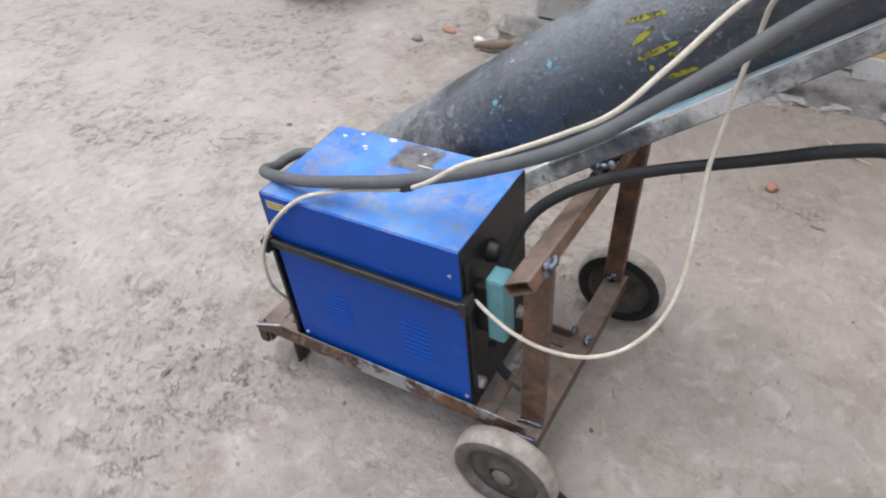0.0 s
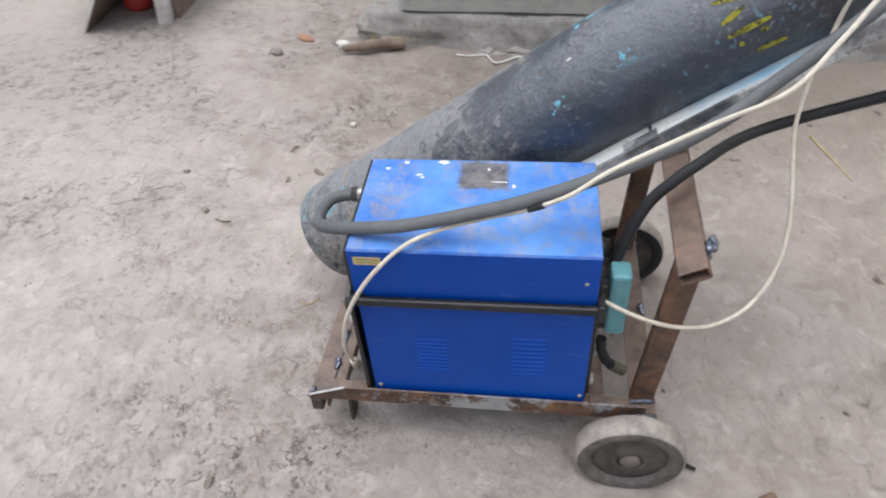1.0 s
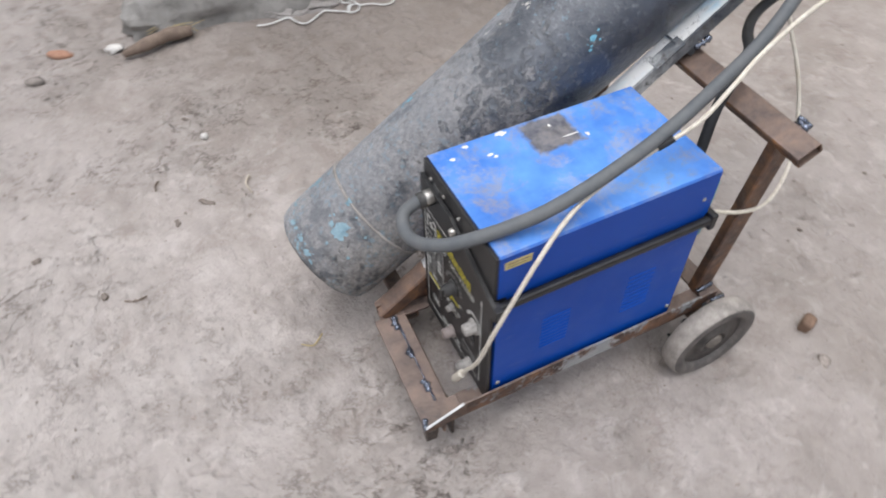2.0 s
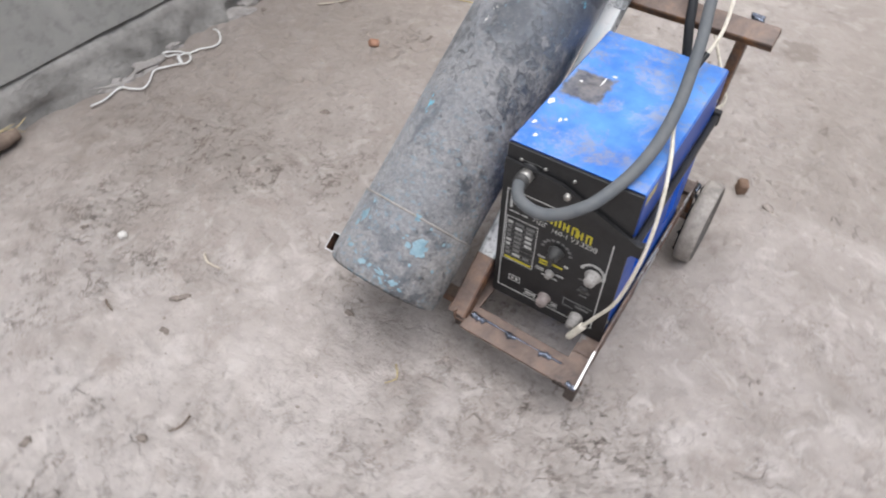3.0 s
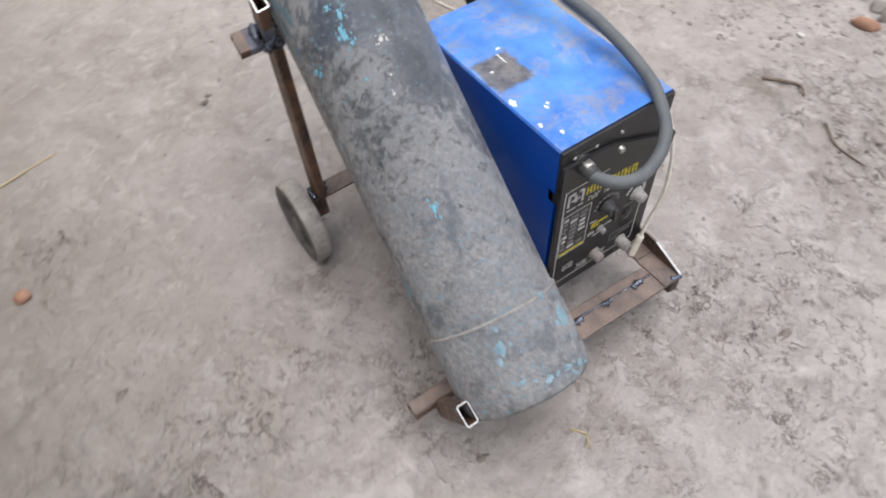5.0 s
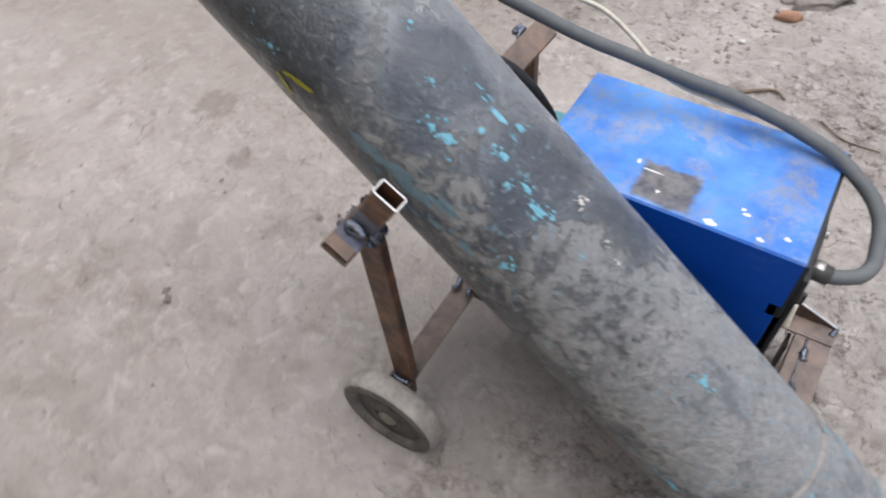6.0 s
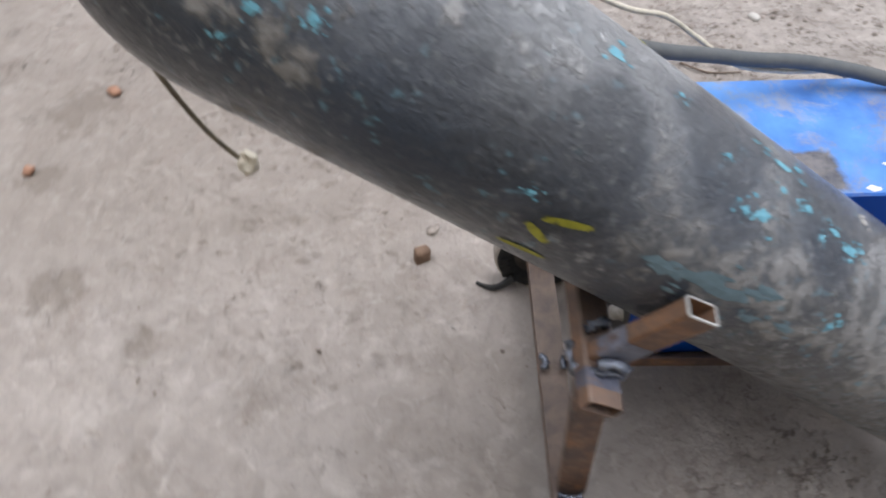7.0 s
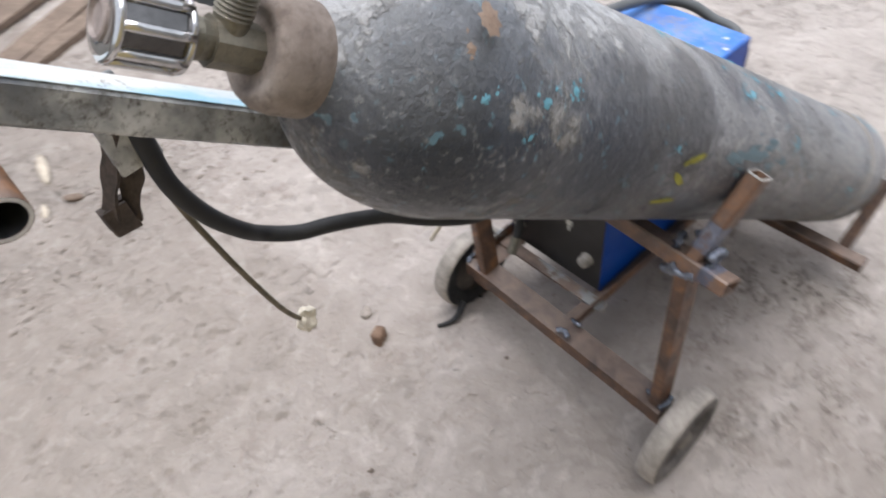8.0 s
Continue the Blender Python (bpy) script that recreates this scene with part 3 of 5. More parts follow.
def pebble(at, size, seed, rough=0.25, turn=0.0, level=2):
    """A rough lump of the given half sizes."""
    bm = bmesh.new()
    bmesh.ops.create_icosphere(bm, subdivisions=level, radius=1.0)
    for v in bm.verts:
        v.co *= 1 + rough * noise.noise(v.co * 1.6 + Vector((seed * 7.3, seed, 2.1 * seed)))
    bmesh.ops.transform(bm, matrix=pose(*at, 0, 0, turn) @ Matrix.Diagonal((*size, 1)), verts=bm.verts)
    return bm


def weld(points, r=0.006, seed=0):
    """A lumpy weld bead of uneven molten drops."""
    bm = sweep(points, lambda t: r * (0.85 + 0.75 * noise.noise(Vector((t * 11, seed * 1.7, 0)))), 12, 0.0022)
    for v in bm.verts:
        v.co += noise.noise_vector(v.co * 170 + Vector((seed, 0, 0))) * r * 0.2
    return bm


# ---- ground ----
def fbm(x, y, cell, octaves, seed):
    """Layered value noise, about -1 to 1, on arrays."""
    rng = np.random.RandomState(seed)
    table = rng.uniform(-1, 1, (256, 256))
    out, amp, total = np.zeros_like(x), 1.0, 0.0
    for k in range(octaves):
        u, v = x / cell * 2**k + 17.3 * k, y / cell * 2**k + 5.1 * k
        i, j = np.floor(u).astype(int), np.floor(v).astype(int)
        a, b = u - i, v - j
        a, b = a * a * (3 - 2 * a), b * b * (3 - 2 * b)
        t = lambda p, q: table[p % 256, q % 256]  # noqa: E731
        out += amp * ((t(i, j) * (1 - a) + t(i + 1, j) * a) * (1 - b) + (t(i, j + 1) * (1 - a) + t(i + 1, j + 1) * a) * b)
        total, amp = total + amp, amp * 0.55
    return out / total


WHEELS = ((0.04, 0.471), (-0.498, 0.49))


def ground_height(x, y):
    x, y = np.asarray(x, float), np.asarray(y, float)
    near = np.exp(-(((x + 0.35) ** 2 + (y - 0.35) ** 2) / 9.0) ** 2)
    h = 0.009 * fbm(x, y, 0.45, 3, 3) + 0.0065 * fbm(x, y, 0.09, 4, 5)
    zone = np.clip(0.55 + 1.4 * fbm(x, y, 0.6, 2, 21), 0.15, 1)
    h += zone * (0.014 * np.maximum(fbm(x, y, 0.045, 3, 9) - 0.1, 0) - 0.009 * np.maximum(fbm(x + 0.3 * y, y, 0.05, 3, 13) - 0.2, 0))
    # Flakes of crust with broken edges, and the small hollows between them.
    flakes = np.clip((fbm(x + 0.02 * fbm(x, y, 0.04, 2, 41), y, 0.055, 4, 43) - 0.02) / 0.07, 0, 1)
    h += np.clip(0.5 + 2.0 * fbm(x, y, 0.5, 3, 47), 0, 1) * 0.0016 * flakes
    h -= zone * 0.009 * np.clip((fbm(x, 0.8 * y, 0.032, 3, 53) - 0.3) / 0.3, 0, 1)
    # A trodden crust, broken into low lips.
    h += zone * 0.0075 * (np.abs(fbm(x + 0.02 * fbm(x, y, 0.05, 2, 31), y, 0.06, 4, 17)) - 0.25)
    # Trodden rubble towards the yard's side.
    h += 0.02 * np.clip((x - 0.75) / 0.8, 0, 1) * np.maximum(fbm(x, y, 0.16, 3, 11), -0.1)
    for wx, wy in WHEELS:
        h -= 0.03 * np.exp(-((x - wx) / 0.09) ** 2 - ((y - wy) / 0.16) ** 2)
    return h * near


def soil_at(x, y):
    return float(ground_height(x, y))


core_x, core_y = np.linspace(-1.75, 1.35, 800), np.linspace(-1.25, 1.85, 800)
grow = np.cumsum(0.0042 * 1.15 ** np.arange(1, 70))
xs = np.concatenate([core_x[0] - grow[::-1], core_x, core_x[-1] + grow])
ys = np.concatenate([core_y[0] - grow[::-1], core_y, core_y[-1] + grow])
gx, gy = np.meshgrid(xs, ys)
gz = ground_height(gx, gy)
n_side = len(xs)
index = np.arange(n_side * n_side).reshape(n_side, n_side)
quads = np.stack([index[:-1, :-1], index[:-1, 1:], index[1:, 1:], index[1:, :-1]], -1).reshape(-1, 4)
soil = bpy.data.meshes.new("ground")
soil.from_pydata(np.stack([gx, gy, gz], -1).reshape(-1, 3), [], quads)
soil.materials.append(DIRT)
soil.shade_smooth()
ground = tagged(new("ground", soil), "dry grey-brown trodden bare soil of a yard", "ground", kind="structure")


# ---- the house wall beside the yard ----
def wavy(bm, amount, scale, seed):
    for v in bm.verts:
        v.co += amount * noise.noise_vector(v.co * scale + Vector((seed, 0, 0)))
    return bm


def grid_box(lo, hi, cell):
    """A box cut into small faces, to be roughened."""
    bm = block(lo, hi)
    for axis in range(3):
        for c in np.arange(lo[axis] + cell, hi[axis] - cell / 2, cell):
            at, way = Vector((0, 0, 0)), Vector((0, 0, 0))
            at[axis], way[axis] = c, 1
            bmesh.ops.bisect_plane(bm, geom=bm.verts[:] + bm.edges[:] + bm.faces[:], plane_co=at, plane_no=way)
    return bm


house = thing("house_wall", (-1.8, 1.5, 0), "grey cement and yellow limewashed wall on a mortar footing", "wall", kind="structure")
part("plaster_face", wavy(grid_box((-2.1, -0.2, 0.125), (-1.615, 0.83, 2.7), 0.12), 0.006, 4, 1), PLASTER, house, "rough grey cement plaster")
part("yellow_face", wavy(grid_box((-2.1, 0.83, 0.17), (-1.612, 7.6, 2.7), 0.2), 0.004, 4, 2), YELLOW_WALL, house, "faded yellow limewash")
part("whitewash_band", wavy(grid_box((-2.1, 0.83, 0.105), (-1.608, 7.6, 0.172), 0.1), 0.004, 9, 3), LIMEWASH, house, "flaking whitewashed band")
part("whitewash_edge", wavy(grid_box((-1.72, -0.212, 0.1), (-1.62, -0.197, 2.7), 0.1), 0.003, 9, 4), LIMEWASH, house, "whitewashed corner")
footing = bmesh.new()
cols = np.arange(-0.32, 4.2, 0.022)
rows_ = []
for y in cols:
    jag = 0.05 * noise.noise(Vector((0, y * 5, 3.0))) + 0.03 * noise.noise(Vector((0, y * 17, 8.0)))
    low = -1.575 + jag if y > -0.28 else -1.6
    prof = [(-2.1, 0.118), (-1.63, 0.118), (-1.612, 0.112), (-1.603, 0.092), (-1.597, 0.07), (-1.59, 0.05), (low - 0.016, 0.03), (low - 0.008, 0.014), (low, -0.02)]
    rows_.append([footing.verts.new((x + 0.014 * noise.noise(Vector((z * 40, y * 14, 1))) + 0.004 * noise.noise(Vector((z * 60, y * 30, 7))), y, z + 0.008 * noise.noise(Vector((x * 16, y * 12, 5))))) for x, z in prof])
for a, b in zip(rows_, rows_[1:]):
    for k in range(len(a) - 1):
        footing.faces.new((a[k], b[k], b[k + 1], a[k + 1]))
footing.faces.new(rows_[0])
part("footing", footing, MORTAR, house, "crumbling mortar footing with a ragged edge", smooth=True)
part("mortar_lump", wavy(pebble((-1.665, -0.3, 0.03), (0.075, 0.085, 0.085), 4, 0.5, 20, 3), 0.008, 14, 2), MORTAR, house, "pale mortar lump")
for k, (x, y, s) in enumerate(((-1.575, 0.1, 0.04), (-1.56, 0.23, 0.035), (-1.585, 0.36, 0.03), (-1.57, 0.6, 0.04), (-1.585, 0.7, 0.035), (-1.6, 0.84, 0.035), (-1.58, 0.98, 0.03))):
    part("mortar_crumb", wavy(pebble((x, y, 0.003), (s * 0.7, s * 1.5, 0.014), 10 + k, 0.8, 25 * (k % 3) - 20, 3), 0.006, 30, k), PALE_MORTAR, house)


# Plain unseen walls added round the yard, to darken reflections near the horizon.
for name, lo, hi in (("added_wall_east", (7.0, -7.0, -0.05), (7.25, 8.0, 2.4)), ("added_wall_south", (-7.0, -7.25, -0.05), (7.25, -7.0, 2.4)), ("added_wall_north", (-1.6, 7.6, -0.05), (7.0, 7.85, 2.4)), ("added_wall_west", (-7.25, -7.0, -0.05), (-7.0, 0.0, 2.4))):
    single(name, wavy(grid_box(lo, hi, 0.6), 0.01, 2, 6), PLASTER, "plain grey wall added out of view to darken reflections", "wall", kind="structure")


# ---- gas cylinder ----
AXIS = Vector((0.05528, 0.78567, 0.61617)).normalized()
AXIS_0 = Vector((-0.38307, 0.0, 0.28437))
CYL = frame_along(AXIS_0, AXIS_0 + AXIS, (0, 0, 1))  # z along the bottle, y on its upper side
RADIUS = 0.109
bottle = thing("gas_cylinder", (-0.39, -0.1, 0.09), "worn black gas cylinder with turquoise flecks leaning on the cart", "gas cylinder")
dome = [(RADIUS * math.cos(a) ** 0.75 if a < 1.56 else 0.0, 0.985 + 0.135 * math.sin(a)) for a in np.linspace(0, 1.2, 14)]
dome = [(max(r, 0.036), z) for r, z in dome]
wall_rows = [(RADIUS, z) for z in np.linspace(-0.05, 0.97, 40)]
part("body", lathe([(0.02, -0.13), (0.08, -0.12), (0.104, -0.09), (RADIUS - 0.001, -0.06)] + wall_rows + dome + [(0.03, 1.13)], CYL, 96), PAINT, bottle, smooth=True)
foot = [(0.1075, -0.05), (0.1115, -0.049), (0.1125, -0.053), (0.113, -0.1), (0.1125, -0.17), (0.109, -0.187), (0.104, -0.192), (0.1, -0.188), (0.101, -0.13)]
part("foot_ring", lathe(foot, CYL, 96), PAINT, bottle, "muddy steel foot ring", smooth=True)
part("seam", lathe([(0.1105, -0.052), (0.1137, -0.051), (0.1137, -0.048), (0.1092, -0.047)], CYL, 96), SEAM, bottle, "pale dust-filled foot seam", smooth=True)
neck = [(0.03, 1.1), (0.038, 1.106), (0.0402, 1.116), (0.0402, 1.141), (0.0385, 1.151), (0.034, 1.158), (0.026, 1.159), (0.025, 1.156), (0.018, 1.157), (0.0, 1.157)]
part("neck_ring", lathe(neck, CYL, 56), NECK, bottle, "rusty brown neck ring", smooth=True)
valve = part("valve", join(extrude([(0.0165 * math.cos(k * math.pi / 4 + 0.3), 0.0165 * math.sin(k * math.pi / 4 + 0.3)) for k in range(8)], CYL @ V(0, 0, 1.155), CYL @ V(0, 0, 1.19), CYL.to_3x3() @ V(0, 1, 0)),
                           lathe([(0.0, 1.19), (0.0125, 1.19), (0.0135, 1.197), (0.0115, 1.204), (0.0115, 1.216), (0.0, 1.216)], CYL, 24)), BRASS, bottle, "dull brass valve body")
side = frame_along(CYL @ V(0, 0, 1.178), CYL @ V(0.05, 0.6, 1.178), AXIS)
threads = [(0.0, 0.0), (0.0115, 0.0), (0.0115, 0.018)]
for k in range(8):
    threads += [(0.0128, 0.019 + 0.003 * k), (0.0112, 0.0205 + 0.003 * k)]
part("outlet", lathe(threads + [(0.0085, 0.044), (0.0085, 0.03), (0.0, 0.03)], side, 28), BRASS, valve, "threaded brass outlet")
# The core's darker chrome stands in for dark surroundings mirrored in its facets.
octagon = [(0.0212 * math.cos((k + 0.3) * math.pi / 4), 0.0212 * math.sin((k + 0.3) * math.pi / 4)) for k in range(8)]
handwheel = part("handwheel", extrude(octagon, CYL @ V(0, 0, 1.208), CYL @ V(0, 0, 1.248), CYL.to_3x3() @ V(0, 1, 0)), CHROME_DARK_REFLECTION, valve, "chrome eight-sided handwheel with dark reflections painted into its facets")
for x, y in octagon:
    part("ridge", sweep([CYL @ V(x * 1.02, y * 1.02, 1.208), CYL @ V(x * 1.02, y * 1.02, 1.228), CYL @ V(x * 1.02, y * 1.02, 1.248)], 0.0034, 10, 0.01), CHROME, handwheel, "bright rounded ridge", smooth=True)
for z in (1.206, 1.2465):
    part("rim", lathe([(0.008, z), (0.0222, z), (0.024, z + 0.0012), (0.024, z + 0.0032), (0.0222, z + 0.0045), (0.008, z + 0.0045)], CYL, 48, True), CHROME, handwheel, "polished rim", smooth=True)
part("handwheel_cap", lathe([(0.0, 1.2515), (0.0125, 1.2515), (0.0125, 1.2535), (0.011, 1.2545), (0.0095, 1.2522), (0.0, 1.252)], CYL, 28), PINK_PLASTIC, valve, "dark recessed cap")


def on_bottle(s, degrees, lift=0.0004, r=RADIUS):
    a = radians(degrees)
    return CYL @ V(-(r + lift) * math.cos(a), (r + lift) * math.sin(a), s)


def splash(marks, lift, seed, r=RADIUS, few=5):
    """Irregular flakes of paint lying on the bottle: along it, round it in degrees, half length, half width."""
    rng = random.Random(seed)
    bm = bmesh.new()
    for s, deg, ln, wd in marks:
        spots = few + int(rng.random() * (few + 2))
        for q in range(spots):
            k = 0.85 if q == 0 else rng.uniform(0.1, 0.42)
            cs = s + (0 if q == 0 else rng.uniform(-1.9, 1.9) * ln)
            cd = deg + (0 if q == 0 else math.degrees(rng.uniform(-2.0, 2.0) * wd / r))
            n, ph = 18, rng.uniform(0, 9)
            ring = []
            for i in range(n):
                a = 2 * math.pi * i / n
                f = k * (0.8 + 0.5 * noise.noise(Vector((2.2 * math.cos(a) + ph, 2.2 * math.sin(a), ph))) + 0.45 * noise.noise(Vector((5 * math.cos(a), 5 * math.sin(a) + ph, 2 * ph))))
                ring.append(bm.verts.new(on_bottle(cs + f * ln * math.cos(a), cd + math.degrees(f * wd * math.sin(a) / r), lift, r)))
            mid = bm.verts.new(on_bottle(cs, cd, lift * 2.2, r))
            for i in range(n):
                bm.faces.new((ring[i], ring[(i + 1) % n], mid))
    return bm


TURQ = [(0.565, 130, 0.008, 0.006), (0.545, 128, 0.011, 0.007), (0.525, 110, 0.006, 0.005), (0.523, 96, 0.02, 0.005), (0.498, 90, 0.008, 0.006),
        (0.488, 110, 0.009, 0.006), (0.446, 113, 0.012, 0.004), (0.42, 117, 0.014, 0.007), (0.401, 114, 0.005, 0.004), (0.463, 120, 0.005, 0.004),
        (0.396, 155, 0.008, 0.007), (0.135, 113, 0.009, 0.004), (0.735, 101, 0.012, 0.008), (0.747, 170, 0.006, 0.005), (0.139, 112, 0.006, 0.004)]
TURQ_2 = [(0.555, 36, 0.008, 0.007), (0.432, 29, 0.008, 0.007), (1.05, 165, 0.006, 0.005), (0.981, 162, 0.008, 0.006), (0.946, 155, 0.006, 0.006),
          (0.989, 176, 0.004, 0.004), (0.347, 116, 0.004, 0.003), (0.39, 150, 0.004, 0.003), (0.034, 180, 0.016, 0.005), (0.6, 112, 0.006, 0.003), (0.66, 98, 0.005, 0.004)]
tagged(part("turquoise_paint", splash(TURQ + TURQ_2, 0.0005, 5), TURQUOISE, bottle, "turquoise paint remnants"), kind="stuff")
tagged(part("pale_paint", splash([(0.39, 93, 0.006, 0.005), (0.337, 98, 0.003, 0.003), (0.476, 58, 0.006, 0.004), (0.311, 102, 0.004, 0.003)], 0.0005, 6), PALE_STONE, bottle, "pale paint splashes"), kind="stuff")
tagged(part("grey_blue_smear", splash([(0.535, 166, 0.06, 0.014), (0.6, 170, 0.035, 0.01), (0.5, 160, 0.02, 0.006), (0.56, 30, 0.02, 0.008), (0.48, 172, 0.012, 0.008)], 0.0004, 7), SMEAR, bottle, "grey-blue paint smears"), kind="stuff")
tagged(part("foot_paint", splash([(-0.09, 114, 0.018, 0.014), (-0.164, 90, 0.008, 0.012), (-0.096, 49, 0.026, 0.022), (-0.171, 56, 0.008, 0.012), (-0.165, 70, 0.006, 0.01), (-0.1, 60, 0.008, 0.008), (-0.15, 110, 0.006, 0.01)], 0.0006, 8, 0.1128), FADED_BLUE, bottle, "worn pale blue paint on the foot"), kind="stuff")
tagged(part("bare_metal", splash([(1.048, 137, 0.017, 0.014), (1.07, 150, 0.007, 0.006)], 0.0005, 9, RADIUS, 1), BARE, bottle, "bare brown patches"), kind="stuff")


def stroke(s0, d0, s1, d1, wide=0.0065):
    """A brush mark on the bottle."""
    bm = bmesh.new()
    left, right = [], []
    n = 8
    for i in range(n + 1):
        t = i / n
        s, dg = s0 + (s1 - s0) * t, d0 + (d1 - d0) * t
        w = wide * (0.75 + 0.5 * math.sin(math.pi * t) + 0.2 * noise.noise(Vector((9 * t, s0 * 40, 0)))) / 2
        across = Vector((-(radians(d1 - d0)) * RADIUS, s1 - s0)).normalized()
        for side_, keep in ((1, left), (-1, right)):
            keep.append(bm.verts.new(on_bottle(s + side_ * w * across.x, dg + math.degrees(side_ * w * across.y / RADIUS), 0.0007)))
    for i in range(n):
        bm.faces.new((left[i], left[i + 1], right[i + 1], right[i]))
    return bm


for marks in ((0.722, 178, 0.681, 171), (0.728, 184, 0.699, 190), (0.727, 205, 0.682, 202), (0.695, 37, 0.753, 30), (0.695, 20, 0.731, 24),
              (0.695, 9, 0.754, 8), (0.703, 0, 0.71, -1), (0.72, -12, 0.76, -14), (0.69, 74, 0.697, 72), (0.735, 2, 0.745, 1)):
    part("yellow_mark", stroke(*marks), YELLOW, bottle, "yellow marker stroke")


# ---- cart ----
cart = thing("welding_cart", (-0.23, 0.2, 0.0), "home-welded rusty steel cart on two small rubber wheels", "cart")
# Front cross angle and the bar welded behind it.
part("front_angle", extrude([(0, 0), (0, -0.004), (-0.034, -0.004), (-0.034, -0.026), (-0.038, -0.026), (-0.038, 0)], (0.006, -0.122, 0.109), (-0.241, -0.113, 0.107), (0, 0, 1)), RUST, cart, "brown rusty front angle")
part("front_bar", tube((-0.03, -0.071, 0.0985), (-0.241, -0.063, 0.098), 0.022, 0.022, (0, 0, 1)), RUST, cart)
part("front_cross_bar", tube((-0.242, -0.036, 0.082), (-0.556, -0.036, 0.08), 0.03, 0.022, (0, 0, 1)), RUST, cart)
side_rail = part("side_rail", extrude([(0, 0), (0.042, 0), (0.042, 0.004), (0.004, 0.004), (0.004, 0.037), (0, 0.037)], (0.007, -0.045, 0.1097), (0.007, 0.49, 0.1222), (0, 0, 1)), RAIL_GREY, cart, "side angle with grey paint and rust")
bevel = bmesh.new()
faces = [[bevel.verts.new((x, y, z)) for y, z in ((-0.12, 0.1078), (-0.0455, 0.1096), (-0.0455, 0.1465), (-0.12, 0.114))] for x in (0.003, 0.007)]
bevel.faces.new(faces[0]), bevel.faces.new(faces[1][::-1])
for i in range(4):
    bevel.faces.new((faces[0][i], faces[0][(i + 1) % 4], faces[1][(i + 1) % 4], faces[1][i]))
bottom = block((-0.035, -0.12, 0.1075), (0.0032, -0.0455, 0.1115))
part("bevelled_end", join(bevel, bottom), RUST, side_rail, "bevelled rusty rail end")
part("cut_edge", extrude(rounded(0.0044, 0.0022, 0.0005), (0.005, -0.12, 0.1148), (0.005, -0.05, 0.1453), (0, 0, 1)), CUT_STEEL, side_rail, "bright ground edge")
part("inner_rail", angle((-0.262, -0.1, 0.102), (-0.248, 0.475, 0.119), (0, 0, 1), 0.03, 0.025, 0.004, -1), RUST, cart)
part("rear_strap", block((-0.262, -0.014, -0.002), (0.002, 0.012, 0.003), 0.0008, pose(0, 0.41, 0.1255, 1.5)), RAIL_GREY, cart, "flat steel bar")
part("axle_beam", extrude([(0, 0), (0.044, 0), (0.044, -0.004), (0.004, -0.004), (0.004, -0.034), (0, -0.034)], (0.01, 0.511, 0.1365), (-0.466, 0.518, 0.119), (0, 0, 1)), RUST, cart, "rusty axle angle")
part("post", tube((-0.034, 0.487, 0.128), (-0.012, 0.493, 0.521), 0.04, 0.02, (1, 0, 0)), RUST, cart)
part("post", tube((-0.449, 0.49, 0.122), (-0.45, 0.5, 0.504), 0.04, 0.02, (1, 0, 0)), RUST, cart)
part("cross_bar", tube((0.042, 0.486, 0.5215), (-0.512, 0.508, 0.5115), 0.042, 0.021, (0, -0.53, 0.85)), RUST, cart, "rusty cross tube under the cylinder")
upper_stop = part("cylinder_stop", tube((-0.455, 0.503, 0.514), (-0.476, 0.428, 0.625), 0.037, 0.021, (1, 0, 0)), RUST, cart, "short welded stop tube")


def cut_ring(a, b, w, h, up):
    b, a = Vector(b), Vector(a)
    way = (b - a).normalized()
    return extrude(rounded(w + 0.0006, h + 0.0006, 0.0026), b - way * 0.0016, b + way * 0.0006, up, rounded(w - 0.0036, h - 0.0036, 0.0012))


part("heat_tint", tube((-0.474, 0.5065, 0.5122), (-0.494, 0.5073, 0.5118), 0.0424, 0.0214, (0, -0.53, 0.85), 0.0004), HEAT, cart, "heat-blued tube end")
part("heat_tint", tube((-0.4585, 0.4915, 0.531), (-0.4645, 0.469, 0.5643), 0.0374, 0.0214, (1, 0, 0), 0.0004), HEAT, upper_stop, "heat-blued lower end")
part("cut_rim", cut_ring((-0.455, 0.503, 0.514), (-0.476, 0.428, 0.625), 0.037, 0.021, (1, 0, 0)), CUT_STEEL, upper_stop, "bright ground rim")
lower_stop = part("cylinder_stop", tube((-0.504, -0.05, 0.062), (-0.511, -0.146, 0.206), 0.037, 0.021, (1, 0, 0)), RUST, cart, "short welded stop tube")
part("cut_rim", cut_ring((-0.505, -0.07, 0.09), (-0.511, -0.146, 0.206), 0.037, 0.021, (1, 0, 0)), CUT_STEEL, lower_stop, "bright ground rim")
# The long handle rail beside the cylinder, and its cross grip.
RAIL_A, RAIL_B = Vector((-0.2575, -0.09, 0.107)), Vector((-0.238, 1.075, 1.032))
rail_way = (RAIL_B - RAIL_A).normalized()
handle_rail = part("handle_rail", tube(RAIL_A, RAIL_B, 0.036, 0.032, (0, 0, 1), 0.003, 0.003), HANDLE_PAINT, cart, "long handle tube with smeared grey and white paint")
rail_up = Vector((1, 0, 0)).cross(rail_way)
rail_up = rail_up if rail_up.z > 0 else -rail_up
part("painted_top", extrude(rounded(0.033, 0.0008, 0.0002), RAIL_A + rail_way * 0.265 + rail_up * 0.0164, RAIL_B + rail_up * 0.0164, rail_up), HANDLE_TOP, handle_rail, "white and pale blue upper face")
